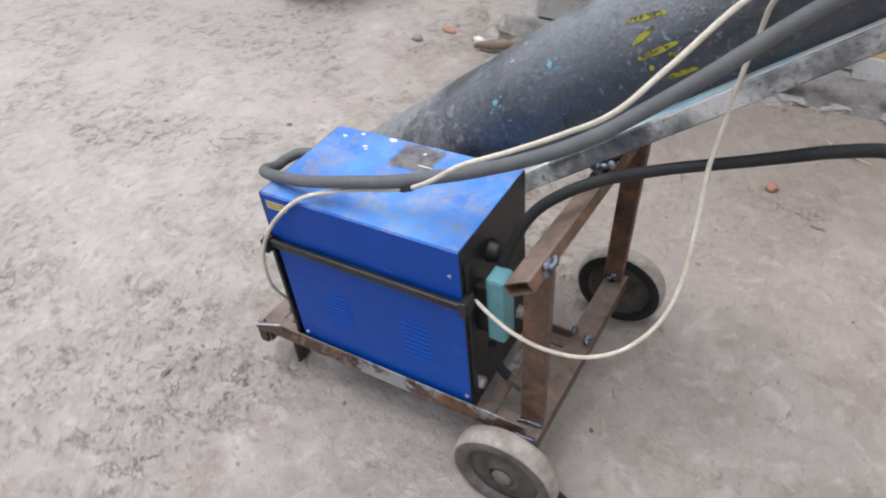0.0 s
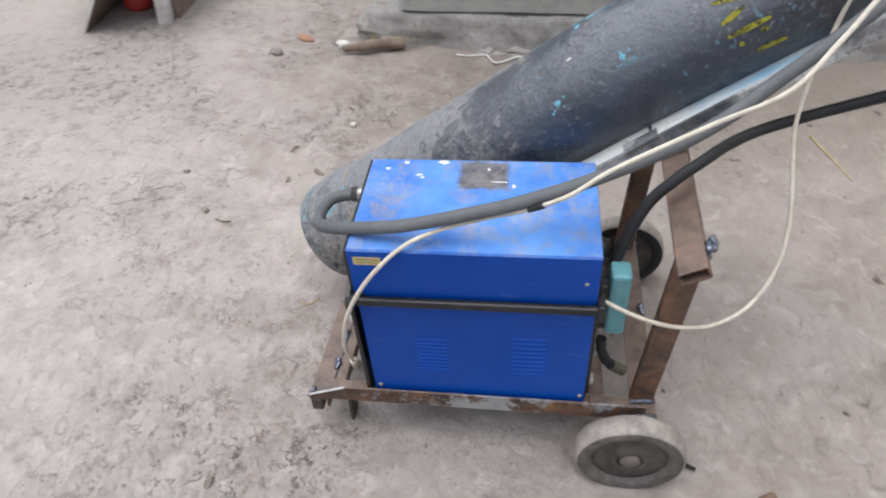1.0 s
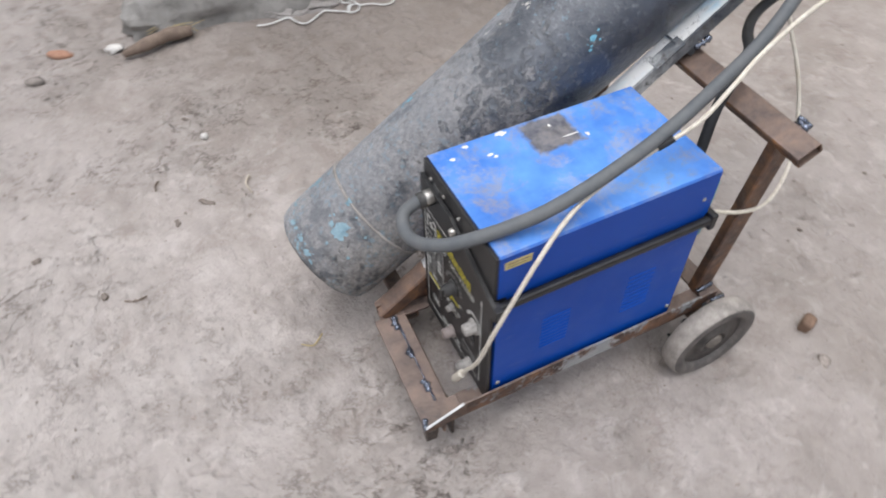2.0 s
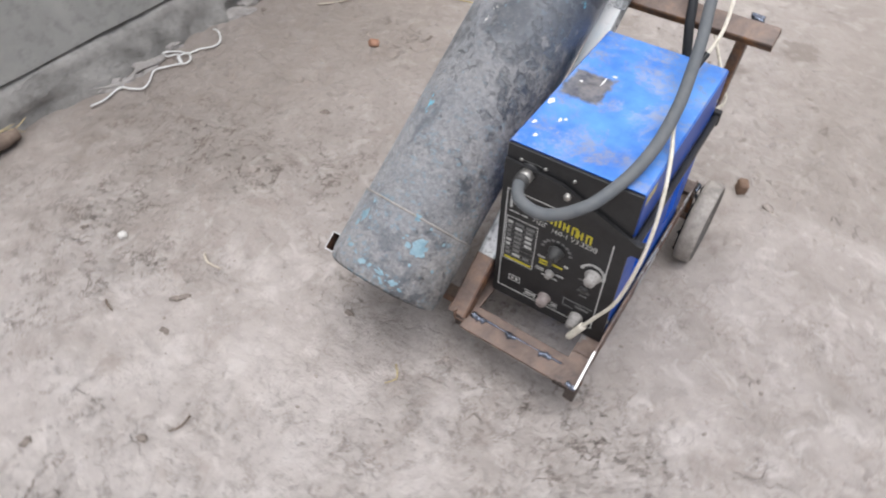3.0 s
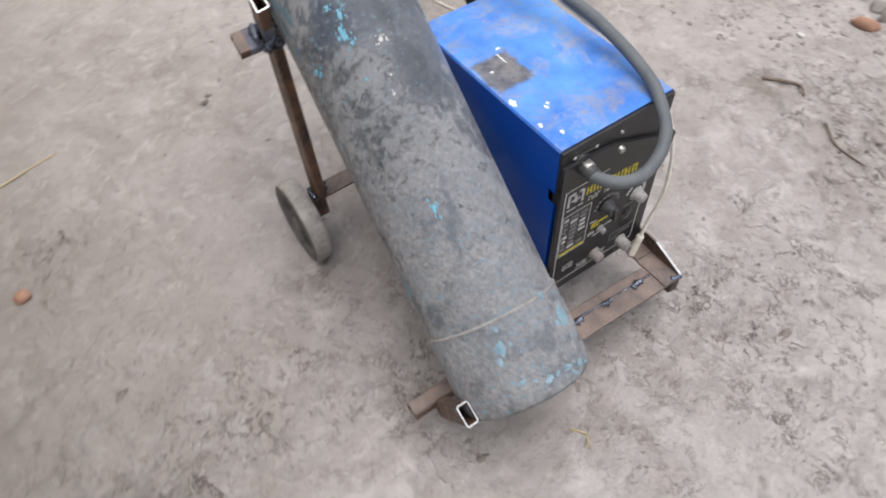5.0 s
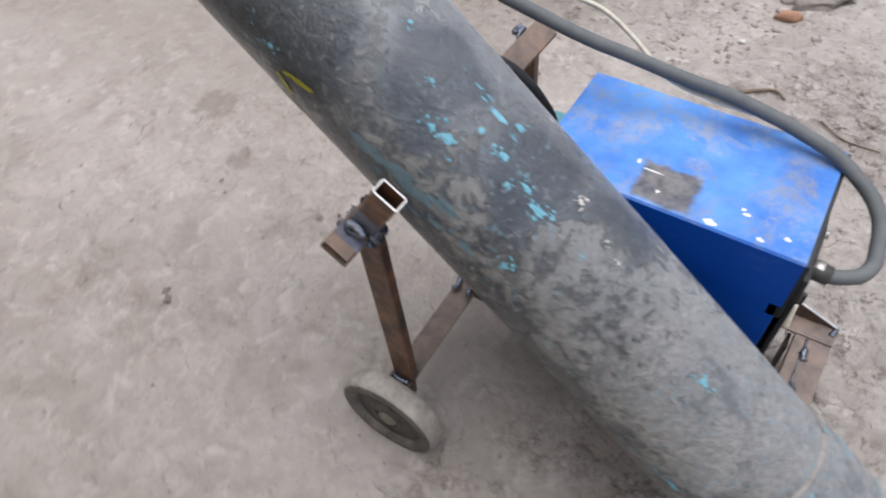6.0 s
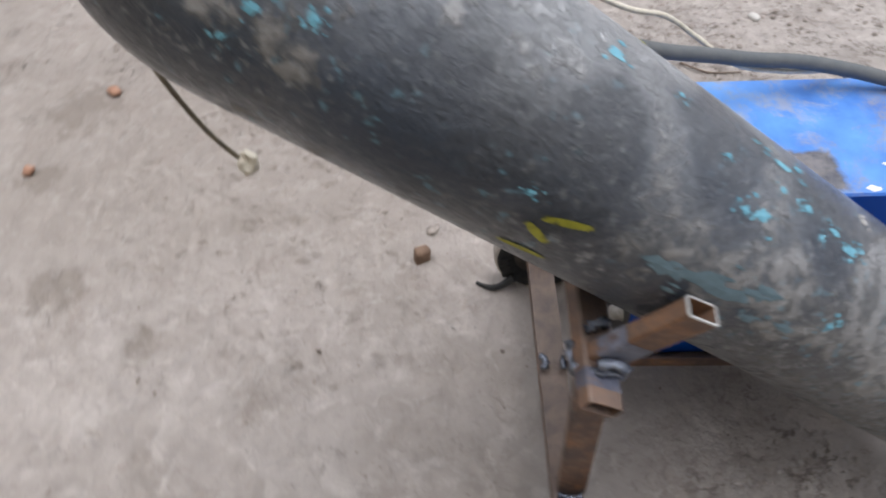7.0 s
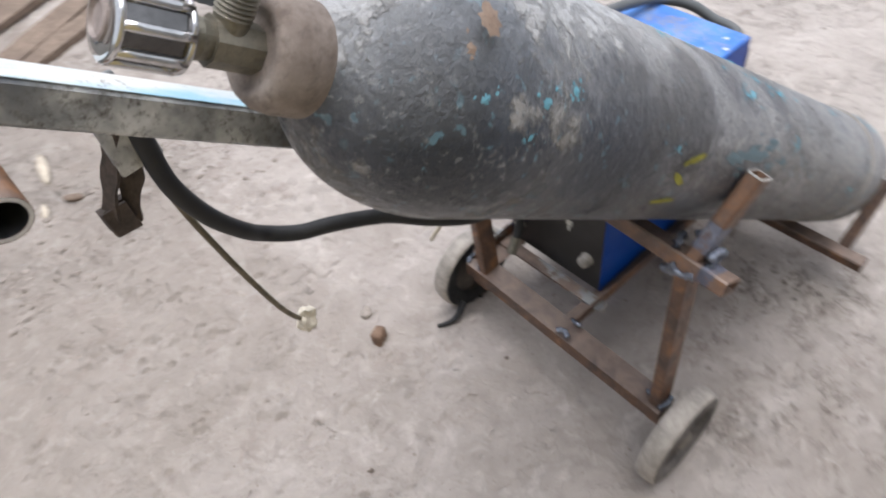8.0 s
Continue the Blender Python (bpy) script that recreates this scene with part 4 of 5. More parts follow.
part("rusty_end", tube(RAIL_A - rail_way * 0.001, RAIL_A + rail_way * 0.125, 0.0372, 0.0322, (0, 0, 1), 0.0034, 0.003), RUST, handle_rail, "rusty unpainted lower end")
grip = part("handle_grip", lathe([(0.017, -0.15), (0.017, 0.054), (0.0142, 0.054), (0.0142, -0.15)], frame_along((-0.245, 1.087, 0.974), (-1.245, 1.091, 0.86), (0, 0, 1)), 32, True), RAIL_GREY, cart, "round cross grip of grey pipe")
GRIP = frame_along((-0.245, 1.087, 0.974), (-1.245, 1.091, 0.86), (0, 0, 1))
part("bore", lathe([(0.0, -0.06), (0.0141, -0.06), (0.0141, 0.0525)], GRIP, 32), CABLE, grip, "dark bore lining", smooth=True)
part("cut_rim", lathe([(0.0138, 0.0542), (0.0165, 0.0542), (0.0168, 0.0535), (0.0139, 0.0535)], GRIP, 32, True), CUT_STEEL, grip, "bright cut pipe end")
part("rail_tab", block((-0.012, -0.03, 0), (0.012, 0.03, 0.004), 0.0005, frame_along(RAIL_A + rail_way * 0.685 + rail_up * 0.018, RAIL_A + rail_way * 1.685, rail_up) @ pose(-0.012, 0, 0, 90, 0, 0)), HANDLE_PAINT, cart, "small welded tab")
part("gusset", extrude([(0, 0), (0.05, 0), (0, -0.04)], (-0.235, 0.498, 0.56), (-0.262, 0.498, 0.56), (0, 0, 1)), HANDLE_PAINT, cart, "welded gusset plate")
# Feet under the front corners.
part("front_foot", block((-0.055, -0.058, -0.006), (-0.02, -0.052, 0.086), 0.001), CLAMP, cart, "stubby welded foot")
part("scrap_tab", wavy(block((-0.014, -0.119, 0.066), (0.008, -0.098, 0.105), 0.003), 0.004, 40, 2), CLAMP, cart, "bent scrap of steel under the corner")
part("front_foot", block((-0.29, -0.046, -0.006), (-0.26, -0.04, 0.072), 0.001), CLAMP, cart, "stubby welded foot")
for k, pts in enumerate((((0.006, -0.12, 0.11), (-0.002, -0.118, 0.111), (-0.014, -0.114, 0.11)), ((-0.02, 0.468, 0.137), (-0.02, 0.488, 0.141), (-0.024, 0.508, 0.137)), ((0.008, 0.476, 0.138), (0.012, 0.49, 0.14), (0.008, 0.508, 0.136)),
                         ((-0.464, 0.478, 0.124), (-0.466, 0.496, 0.127), (-0.46, 0.51, 0.124)), ((-0.24, 0.475, 0.14), (-0.25, 0.478, 0.142), (-0.262, 0.476, 0.138)), ((-0.476, 0.482, 0.524), (-0.48, 0.497, 0.526), (-0.476, 0.514, 0.524)),
                         ((-0.44, 0.523, 0.505), (-0.45, 0.525, 0.504), (-0.46, 0.523, 0.505)), ((-0.018, 0.512, 0.542), (-0.006, 0.516, 0.54), (0.006, 0.512, 0.54)), ((-0.23, 0.49, 0.545), (-0.228, 0.51, 0.555), (-0.24, 0.52, 0.556)),
                         ((-0.04, -0.0815, 0.108), (-0.1, -0.0795, 0.108), (-0.17, -0.0765, 0.1075), (-0.235, -0.074, 0.107)), ((-0.06, -0.085, 0.109), (-0.07, -0.082, 0.11), (-0.085, -0.086, 0.109)), ((-0.138, -0.08, 0.108), (-0.146, -0.083, 0.11), (-0.155, -0.079, 0.108)), ((-0.205, -0.078, 0.107), (-0.218, -0.081, 0.109), (-0.232, -0.076, 0.107)), ((-0.44, 0.48, 0.535), (-0.452, 0.474, 0.54), (-0.464, 0.48, 0.535)), ((-0.428, 0.49, 0.536), (-0.43, 0.5, 0.54), (-0.434, 0.514, 0.534)), ((-0.436, 0.526, 0.516), (-0.452, 0.53, 0.512), (-0.47, 0.526, 0.516)), ((-0.425, 0.524, 0.5), (-0.43, 0.52, 0.494), (-0.44, 0.516, 0.49)), ((-0.482, 0.48, 0.53), (-0.478, 0.492, 0.538), (-0.476, 0.508, 0.536)), ((-0.235, 0.51, 0.134), (-0.245, 0.504, 0.138), (-0.26, 0.51, 0.134)), ((-0.43, 0.5, 0.13), (-0.44, 0.494, 0.136), (-0.43, 0.484, 0.13)))):
    part("weld_bead", weld(pts, 0.0026 if k == 9 else (0.0068 if k in (10, 11, 12) else 0.0055 if k < 9 else 0.0072), k), WELD, cart, "blue-grey weld bead", smooth=True)


ring_weld = [(-0.004 + 0.011 * math.cos(t), 0.507, 0.529 + 0.011 * math.sin(t)) for t in np.linspace(0, 6.1, 9)]
part("ring_weld", weld(ring_weld, 0.005, 31), WELD, cart, "bright ring-shaped weld bead", smooth=True)


def wheel(at, outward):
    """A small solid rubber wheel on its rim; outward: the side of its hub cap."""
    m = frame_along(at, Vector(at) + Vector((outward, 0, 0)), (0, 0, 1))
    hub = new("wheel")
    hub.parent = cart
    hub.empty_display_size = 0.03
    hub.matrix_parent_inverse = Matrix.Translation(-cart.location)
    part("sidewall", lathe([(0.068, -0.015), (0.07, -0.02), (0.084, -0.0208), (0.0921, -0.0194)], m, 64), CABLE, hub, "dark sidewall", smooth=True)
    tyre = [(0.092, -0.0195), (0.0955, -0.0175), (0.0975, -0.01), (0.098, 0.0), (0.0975, 0.01), (0.0955, 0.0175), (0.092, 0.0195)]
    part("tyre", lathe(tyre, m, 64), TYRE, hub, "dusty grey rubber tyre", smooth=True)
    part("sidewall", lathe([(0.0921, 0.0194), (0.086, 0.0212), (0.076, 0.0215), (0.07, 0.018), (0.066, 0.01)], m, 64), TYRE_SIDE, hub, "dark sidewall", smooth=True)
    part("rim", lathe([(0.07, 0.0), (0.066, 0.011), (0.056, 0.0075), (0.042, 0.007), (0.034, 0.012), (0.031, 0.017), (0.024, 0.018), (0.0235, 0.012), (0, 0.012)], m, 56), RIM, hub, smooth=True)
    part("hub_cap", lathe([(0.0, 0.0205), (0.015, 0.02), (0.0185, 0.017), (0.0185, 0.011)], m, 32), HUB, hub, smooth=True)
    part("inner_disc", lathe([(0.0, -0.012), (0.03, -0.012), (0.06, -0.008), (0.07, -0.019)], m, 48), RIM, hub, smooth=True)
    part("spindle", lathe([(0.0, -0.06), (0.008, -0.06), (0.008, 0.01), (0.0, 0.01)], m, 16), RUST, hub)
    return hub


wheel((0.042, 0.471, 0.066), 1)
wheel((-0.498, 0.497, 0.058), -1)
part("spindle_lug", block((-0.03, 0.475, 0.06), (0.012, 0.497, 0.12), 0.002), RUST, cart)
part("spindle_lug", block((-0.47, 0.48, 0.06), (-0.44, 0.503, 0.12), 0.002), RUST, cart)


def torn_ring(at, seed):
    """A ragged ring of rubber peeling off the inner side of a wheel."""
    bm = bmesh.new()
    rows = []
    n = 72
    for k in range(n):
        a = 2 * math.pi * k / n
        jag = noise.noise(Vector((6 * math.cos(a), 6 * math.sin(a), seed))) + 0.7 * noise.noise(Vector((17 * math.cos(a), 17 * math.sin(a), seed)))
        way = Vector((0, math.cos(a), math.sin(a)))
        at_r = lambda r, x: bm.verts.new(Vector(at) + way * r + Vector((x, 0, 0)))  # noqa: E731
        rows.append([at_r(0.058, -0.013), at_r(0.071, -0.02 - 0.006 * abs(jag)), at_r(0.084 + 0.012 * jag, -0.0225 - 0.012 * max(jag, 0)), at_r(0.082 + 0.012 * jag, -0.021 - 0.008 * max(jag, 0)), at_r(0.07, -0.016)])
    for a, b in zip(rows, rows[1:] + rows[:1]):
        for i in range(4):
            bm.faces.new((a[i], a[i + 1], b[i + 1], b[i]))
    return bm


part("torn_sidewall", torn_ring((0.042, 0.471, 0.066), 3.0), CABLE, cart, "ragged torn inner sidewall")
for k, pts in enumerate((((-0.452, 0.482, 0.512), (-0.462, 0.49, 0.522), (-0.456, 0.505, 0.53)), ((-0.47, 0.485, 0.5), (-0.462, 0.478, 0.512), (-0.45, 0.48, 0.524)), ((-0.44, 0.49, 0.498), (-0.446, 0.482, 0.506), (-0.456, 0.484, 0.5)))):
    part("weld_bead", weld(pts, 0.0095, 50 + k), WELD, cart, "lumpy dark weld", smooth=True)
part("torn_rubber", sweep([(0.012, 0.53, 0.02), (0.006, 0.56, 0.0), (0.012, 0.585, -0.006), (0.022, 0.605, -0.004)], lambda t: 0.009 * (1 - 0.6 * t), 6, 0.01), CABLE, cart, "torn strip of black rubber")


# ---- welding machine ----
LENGTH, TALL, BASE = 0.37, 0.372, 0.1188
BOX = pose(0, 0.013, BASE, 2.0)
machine = thing("welding_machine", (-0.115, 0.19, 0.125), "blue and black welding machine with dusty lid on the cart", "welding machine")


def at_box(bm):
    bmesh.ops.transform(bm, matrix=BOX, verts=bm.verts)
    return bm


lower = at_box(block((-0.2322, -0.0045, -0.006), (-0.0035, LENGTH, 0.29), 0.002))
casing = part("casing", lower, BLUE, machine, "glossy blue lower casing")


def u_sheet(lo_z, hi_z, x0, x1, y0, y1, t=0.0016, c=0.003):
    """A sheet bent into an upside-down U."""
    out = [(x0, lo_z), (x0, hi_z - c), (x0 + c, hi_z), (x1 - c, hi_z), (x1, hi_z - c), (x1, lo_z)]
    inn = [(x1 - t, lo_z), (x1 - t, hi_z - c), (x1 - c, hi_z - t), (x0 + c, hi_z - t), (x0 + t, hi_z - c), (x0 + t, lo_z)]
    bm = bmesh.new()
    ends = [[bm.verts.new((x, y, z)) for x, z in out + inn] for y in (y0, y1)]
    n = len(ends[0])
    for i in range(n):
        j = (i + 1) % n
        bm.faces.new((ends[0][i], ends[0][j], ends[1][j], ends[1][i]))
    for e in ends:
        for i in range(5):
            bm.faces.new((e[i], e[i + 1], e[10 - i], e[11 - i]))
    return at_box(bm)


cover = part("cover", u_sheet(0.28, TALL, -0.2335, -0.002, -0.006, LENGTH), BLUE_TOP, machine, "blue lid with dust, brown stains and painted-in sky sheen")
part("lid_filler", at_box(block((-0.2315, 0.01, 0.285), (-0.0042, 0.362, 0.3695))), BLACK, machine)
# Black front: a recessed upper face and the printed plate with its slanting top edge.
part("upper_front", at_box(block((-0.2322, -0.0115, 0.255), (-0.0032, 0.0095, 0.3692), 0.001)), BLACK, machine)
plate_pts = [(-0.2315, 0.0005), (0.0, 0.0005), (0.0, 0.245), (0.02, 0.274), (-0.13, 0.336), (-0.2315, 0.342)]
plate = bmesh.new()
fronts = [[plate.verts.new((x, y, z)) for x, z in plate_pts] for y in (-0.019, -0.0125)]
for i in range(6):
    j = (i + 1) % 6
    plate.faces.new((fronts[0][i], fronts[0][j], fronts[1][j], fronts[1][i]))
plate.faces.new(fronts[0])
plate.faces.new(fronts[1][::-1])
panel = part("front_panel", at_box(plate), BLACK, machine, "black front panel with worn white print")
part("side_strap", at_box(join(block((-0.0019, -0.018, 0.26), (0.0105, 0.376, 0.275), 0.004), block((-0.0015, -0.0188, 0.252), (0.019, -0.006, 0.279), 0.001))), STRAP, machine, "black metal strap along the side")
part("strap_end", at_box(block((-0.02, 0.371, 0.25), (0.012, 0.383, 0.282), 0.002)), STRAP, machine)
FRONT = -0.019


def bar(x0, x1, z0, z1, y=FRONT):
    """A printed bar on the front panel (world heights)."""
    return at_box(block((x0, y - 0.0003, z0 - BASE), (x1, y, z1 - BASE)))


prints, faded, yellows = [], [], []
prints += [bar(-0.2215, -0.2195, 0.146, 0.402), bar(-0.2215, -0.024, 0.144, 0.1462), bar(-0.0255, -0.0232, 0.146, 0.376), bar(-0.2215, -0.13, 0.4, 0.402)]
prints += [bar(-0.214, -0.198, 0.385, 0.391), bar(-0.214, -0.209, 0.36, 0.391), bar(-0.2, -0.194, 0.366, 0.382), bar(-0.19, -0.182, 0.385, 0.391), bar(-0.184, -0.179, 0.36, 0.388), bar(-0.206, -0.186, 0.37, 0.374)]
prints += [bar(-0.214, -0.194, 0.351, 0.3535), bar(-0.19, -0.178, 0.351, 0.3535)]
prints += [bar(-0.218, -0.156, 0.337, 0.3385), bar(-0.218, -0.2165, 0.226, 0.3385), bar(-0.1575, -0.156, 0.226, 0.3385), bar(-0.218, -0.156, 0.226, 0.2275)]
rng = random.Random(3)
for row in range(8):
    z = 0.326 - row * 0.0115
    for c0, c1 in ((-0.2135, -0.203), (-0.199, -0.182), (-0.178, -0.161)):
        if rng.random() < 0.9:
            (prints if rng.random() < 0.6 else faded).append(bar(c0, c1 - rng.uniform(0, 0.004), z - 0.0032, z + 0.0032))
    faded.append(bar(-0.2165, -0.1575, z - 0.006, z - 0.0054))
yellows += [bar(-0.214, -0.16, 0.2295, 0.2345), bar(-0.145, -0.1, 0.264, 0.2685), bar(-0.145, -0.125, 0.2565, 0.2605)]
letters = (-0.174, -0.159, -0.144, -0.129, -0.114, -0.098, -0.088, -0.072)
for k, x in enumerate(letters):
    z0, z1 = 0.367 - 0.0018 * k, 0.385 - 0.0018 * k
    yellows += [bar(x, x + 0.0035, z0, z1), bar(x + 0.0075, x + 0.011, z0, z1), bar(x, x + 0.011, (z1 if k % 2 else (z0 + z1) / 2) - 0.0015, (z1 if k % 2 else (z0 + z1) / 2) + 0.0015)]
for cx, cz, r, a0, a1, n in ((-0.117, 0.301, 0.027, 10, 170, 9), (-0.046, 0.29, 0.021, -15, 165, 12)):
    for k in range(n):
        a = radians(a0 + (a1 - a0) * k / (n - 1))
        x, z = cx + r * math.cos(a), cz + r * math.sin(a)
        (prints if cx > -0.1 else faded).append(bar(x - 0.0032, x + 0.0032, z - 0.0024, z + 0.0024))
prints += [bar(-0.15, -0.135, 0.273, 0.2765), bar(-0.098, -0.09, 0.273, 0.278), bar(-0.15, -0.134, 0.243, 0.246), bar(-0.15, -0.134, 0.238, 0.2405), bar(-0.11, -0.094, 0.243, 0.246), bar(-0.137, -0.105, 0.229, 0.232)]
prints += [bar(-0.2, -0.176, 0.1865, 0.188), bar(-0.2, -0.176, 0.172, 0.1735), bar(-0.2, -0.1985, 0.172, 0.188), bar(-0.1775, -0.176, 0.172, 0.188), bar(-0.195, -0.19, 0.1775, 0.182), bar(-0.186, -0.181, 0.1775, 0.182)]
prints += [bar(-0.162, -0.14, 0.157, 0.1605), bar(-0.108, -0.096, 0.157, 0.1605), bar(-0.166, -0.094, 0.164, 0.165), bar(-0.166, -0.094, 0.152, 0.153)]
faded += [bar(-0.087, -0.03, 0.194, 0.196), bar(-0.087, -0.085, 0.175, 0.196), bar(-0.087, -0.065, 0.175, 0.177), bar(-0.062, -0.036, 0.183, 0.1875), bar(-0.068, -0.045, 0.262, 0.265), bar(-0.066, -0.042, 0.232, 0.235), bar(-0.06, -0.045, 0.221, 0.224)]
tagged(part("white_print", join(*prints), PRINT_WHITE, panel, "white frame lines, table and scale marks"), kind="stuff")
tagged(part("faded_print", join(*faded), PRINT_GREY, panel, "worn grey print"), kind="stuff")
tagged(part("yellow_print", join(*yellows), PRINT_YELLOW, panel, "yellow logo strokes and bars"), kind="stuff")


def lettering(text, x, z, size, material, tilt=0.0):
    curve = bpy.data.curves.new("lettering", "FONT")
    curve.body, curve.size, curve.extrude = text, size, 0.0002
    tmp = bpy.data.objects.new("tmp", curve)
    data = bpy.data.meshes.new_from_object(tmp)
    bpy.data.objects.remove(tmp)
    data.name = "lettering"
    data.transform(BOX @ pose(x, FRONT - 0.0003, z - BASE, 90, 0, 0) @ pose(0, 0, 0, 0, 0, tilt))
    data.materials.append(material)
    ob = new("lettering", data)
    ob.parent = panel
    return tagged(ob, text)


lettering("ПДГ", -0.168, 0.349, 0.013, PRINT_WHITE)
lettering("160-1 У3.220В", -0.134, 0.3445, 0.0142, PRINT_WHITE, -1.5)


def turned(profile, x, z, material, name, label="", parent=panel, sides=28, y=FRONT):
    m = BOX @ frame_along((x, y, z - BASE), (x, y - 1, z - BASE), (0, 0, 1))
    return part(name, lathe(profile, m, sides), material, parent, label, smooth=True)


knob_shape = [(0.0, 0.02), (0.009, 0.02), (0.0105, 0.017), (0.0115, 0.004), (0.015, 0.003), (0.0155, 0.0), (0.0, 0.0)]
rotary = turned(knob_shape, -0.117, 0.301, DARK_PLASTIC, "rotary_switch", "dark grey rotary switch knob")
part("pointer", at_box(block((-0.1205, FRONT - 0.025, 0.165), (-0.1135, FRONT - 0.012, 0.192), 0.002)), DARK_PLASTIC, rotary)
turned(knob_shape, -0.044, 0.285, GREY_PLASTIC, "dial_knob", "pale grey dial knob")
turned([(0, 0.012), (0.0055, 0.012), (0.006, 0.009), (0.006, 0.003), (0.009, 0.002), (0.009, 0), (0, 0)], -0.121, 0.242, GREY_PLASTIC, "toggle_nut", "small grey toggle switch")
turned([(0, 0.02), (0.0085, 0.02), (0.0105, 0.015), (0.0105, 0.003), (0.013, 0.002), (0.013, 0), (0, 0)], -0.122, 0.169, PINK_PLASTIC, "socket_cap", "faded pink socket cap")
turned([(0, 0.026), (0.009, 0.026), (0.011, 0.02), (0.011, 0.004), (0.0135, 0.003), (0.0135, 0), (0, 0)], -0.055, 0.158, GREY_PLASTIC, "terminal", "grey plastic terminal cap")
turned([(0, 0.003), (0.008, 0.003), (0.0095, 0.0), (0, 0)], -0.054, 0.24, DARK_PLASTIC, "blind_plug")
for x, z in ((-0.206, 0.465), (-0.163, 0.465), (-0.206, 0.425), (-0.161, 0.422)):
    turned([(0, 0.002), (0.0022, 0.0019), (0.0034, 0.0005), (0.0034, 0)], x, z, STEEL, "screw", sides=12, y=-0.0116)
turned([(0, 0.007), (0.0055, 0.007), (0.0065, 0.0055), (0.0068, 0)], -0.116, 0.438, STEEL, "bolt_head", "zinc-plated bolt head", sides=6, y=-0.0188)
turned([(0, 0.003), (0.0025, 0.003), (0.003, 0)], -0.112, 0.466, STEEL, "screw", sides=12, y=-0.0116)
part("scribed_line", at_box(block((-0.21, -0.0119, 0.3465), (-0.157, -0.0114, 0.3475))), PRINT_GREY, machine)
turned([(0, 0.004), (0.018, 0.004), (0.019, 0.0)], -0.19, 0.445, BLACK, "hose_flange", "black hose flange", machine, y=-0.0115)
turned([(0.0, 0.02), (0.0125, 0.02), (0.0135, 0.018), (0.0135, 0.004), (0.0, 0.004)], -0.19, 0.446, STEEL, "hose_coupling", "dull metal hose coupling", machine, sides=6, y=-0.0115)


# Louvres pressed into the side.
def louvres(y0, y1, z0, z1, n):
    out = []
    for k in range(n):
        z = z0 + (z1 - z0) * (k + 0.5) / n
        out.append(extrude([(0, 0.0), (-0.0022, -0.0026), (0, -0.0034)], (-0.0037, y0, z), (-0.0037, y1, z), (0, 0, 1)))
    return at_box(join(*out))


part("vent", louvres(0.082, 0.134, 0.088, 0.176, 9), BLUE, machine, "pressed louvre vent")
part("vent", louvres(0.244, 0.298, 0.086, 0.19, 9), BLUE, machine, "pressed louvre vent")
label_ = part("rating_sticker", at_box(block((-0.002, 0.002, 0.342), (-0.0016, 0.045, 0.358))), LABEL_YELLOW, machine, "pale yellow sticker with faint print")
part("sticker_text", at_box(join(block((-0.0016, 0.006, 0.352), (-0.0014, 0.04, 0.354)), block((-0.0016, 0.006, 0.3465), (-0.0014, 0.036, 0.348)))), WOOD_BROWN, label_, "faint printed lines")
for y, z in ((0.006, 0.008), (0.362, 0.008)):
    m = BOX @ frame_along((-0.0035, y, z + 0.026), (1, y, z + 0.026), (0, 0, 1))
    part("side_screw", lathe([(0, 0.003), (0.003, 0.0025), (0.0045, 0)], m, 12), STEEL, machine, smooth=True)
m = BOX @ frame_along((-0.002, 0.352, 0.318), (1, 0.352, 0.318), (0, 0, 1))
part("side_screw", lathe([(0, 0.002), (0.0025, 0.0017), (0.0035, 0)], m, 12), STEEL, machine, smooth=True)


# Marks on the lid.
def lid_blot(x, y, rx, ry, seed, lift=0.0004, n=20, jag=0.45):
    bm = bmesh.new()
    ring = []
    for i in range(n):
        a = 2 * math.pi * i / n
        f = 0.85 + jag * noise.noise(Vector((1.7 * math.cos(a) + seed, 1.7 * math.sin(a), seed * 3.1)))
        ring.append(bm.verts.new((x + f * rx * math.cos(a), y + f * ry * math.sin(a), TALL + lift)))
    bm.faces.new(ring)
    return at_box(bm)


tagged(part("white_paint", join(lid_blot(-0.204, 0.025, 0.0046, 0.0046, 1.0, 0.0006, 24, 0.7), lid_blot(-0.221, 0.054, 0.005, 0.0058, 2.3, 0.0006, 24, 0.7), lid_blot(-0.224, 0.118, 0.005, 0.0095, 3.7, 0.0006, 24, 0.8), lid_blot(-0.188, 0.08, 0.003, 0.007, 5.1, 0.0006),
                         lid_blot(-0.181, 0.086, 0.003, 0.004, 6.0, 0.0006), lid_blot(-0.172, 0.215, 0.002, 0.016, 7.4, 0.0009), lid_blot(-0.162, 0.238, 0.005, 0.004, 8.0, 0.0009), lid_blot(-0.205, 0.195, 0.004, 0.003, 9.0, 0.0009)), WHITE_SPOT, cover, "white paint splashes"), kind="stuff")

# Rear: black panel with its fittings.
part("rear_panel", at_box(block((-0.2305, 0.366, -0.004), (-0.0045, 0.3712, 0.3695), 0.001)), BLACK, machine, "black rear panel")
part("block_bracket", at_box(block((-0.066, 0.37, 0.17), (-0.044, 0.393, 0.27), 0.002)), STRAP, machine)
part("teal_block", at_box(block((-0.076, 0.392, 0.165), (-0.036, 0.424, 0.3), 0.006)), TEAL, machine, "teal painted block on the rear")
rear = BOX @ frame_along((-0.198, 0.37, 0.068), (-0.198, 1, 0.068), (0, 0, 1))
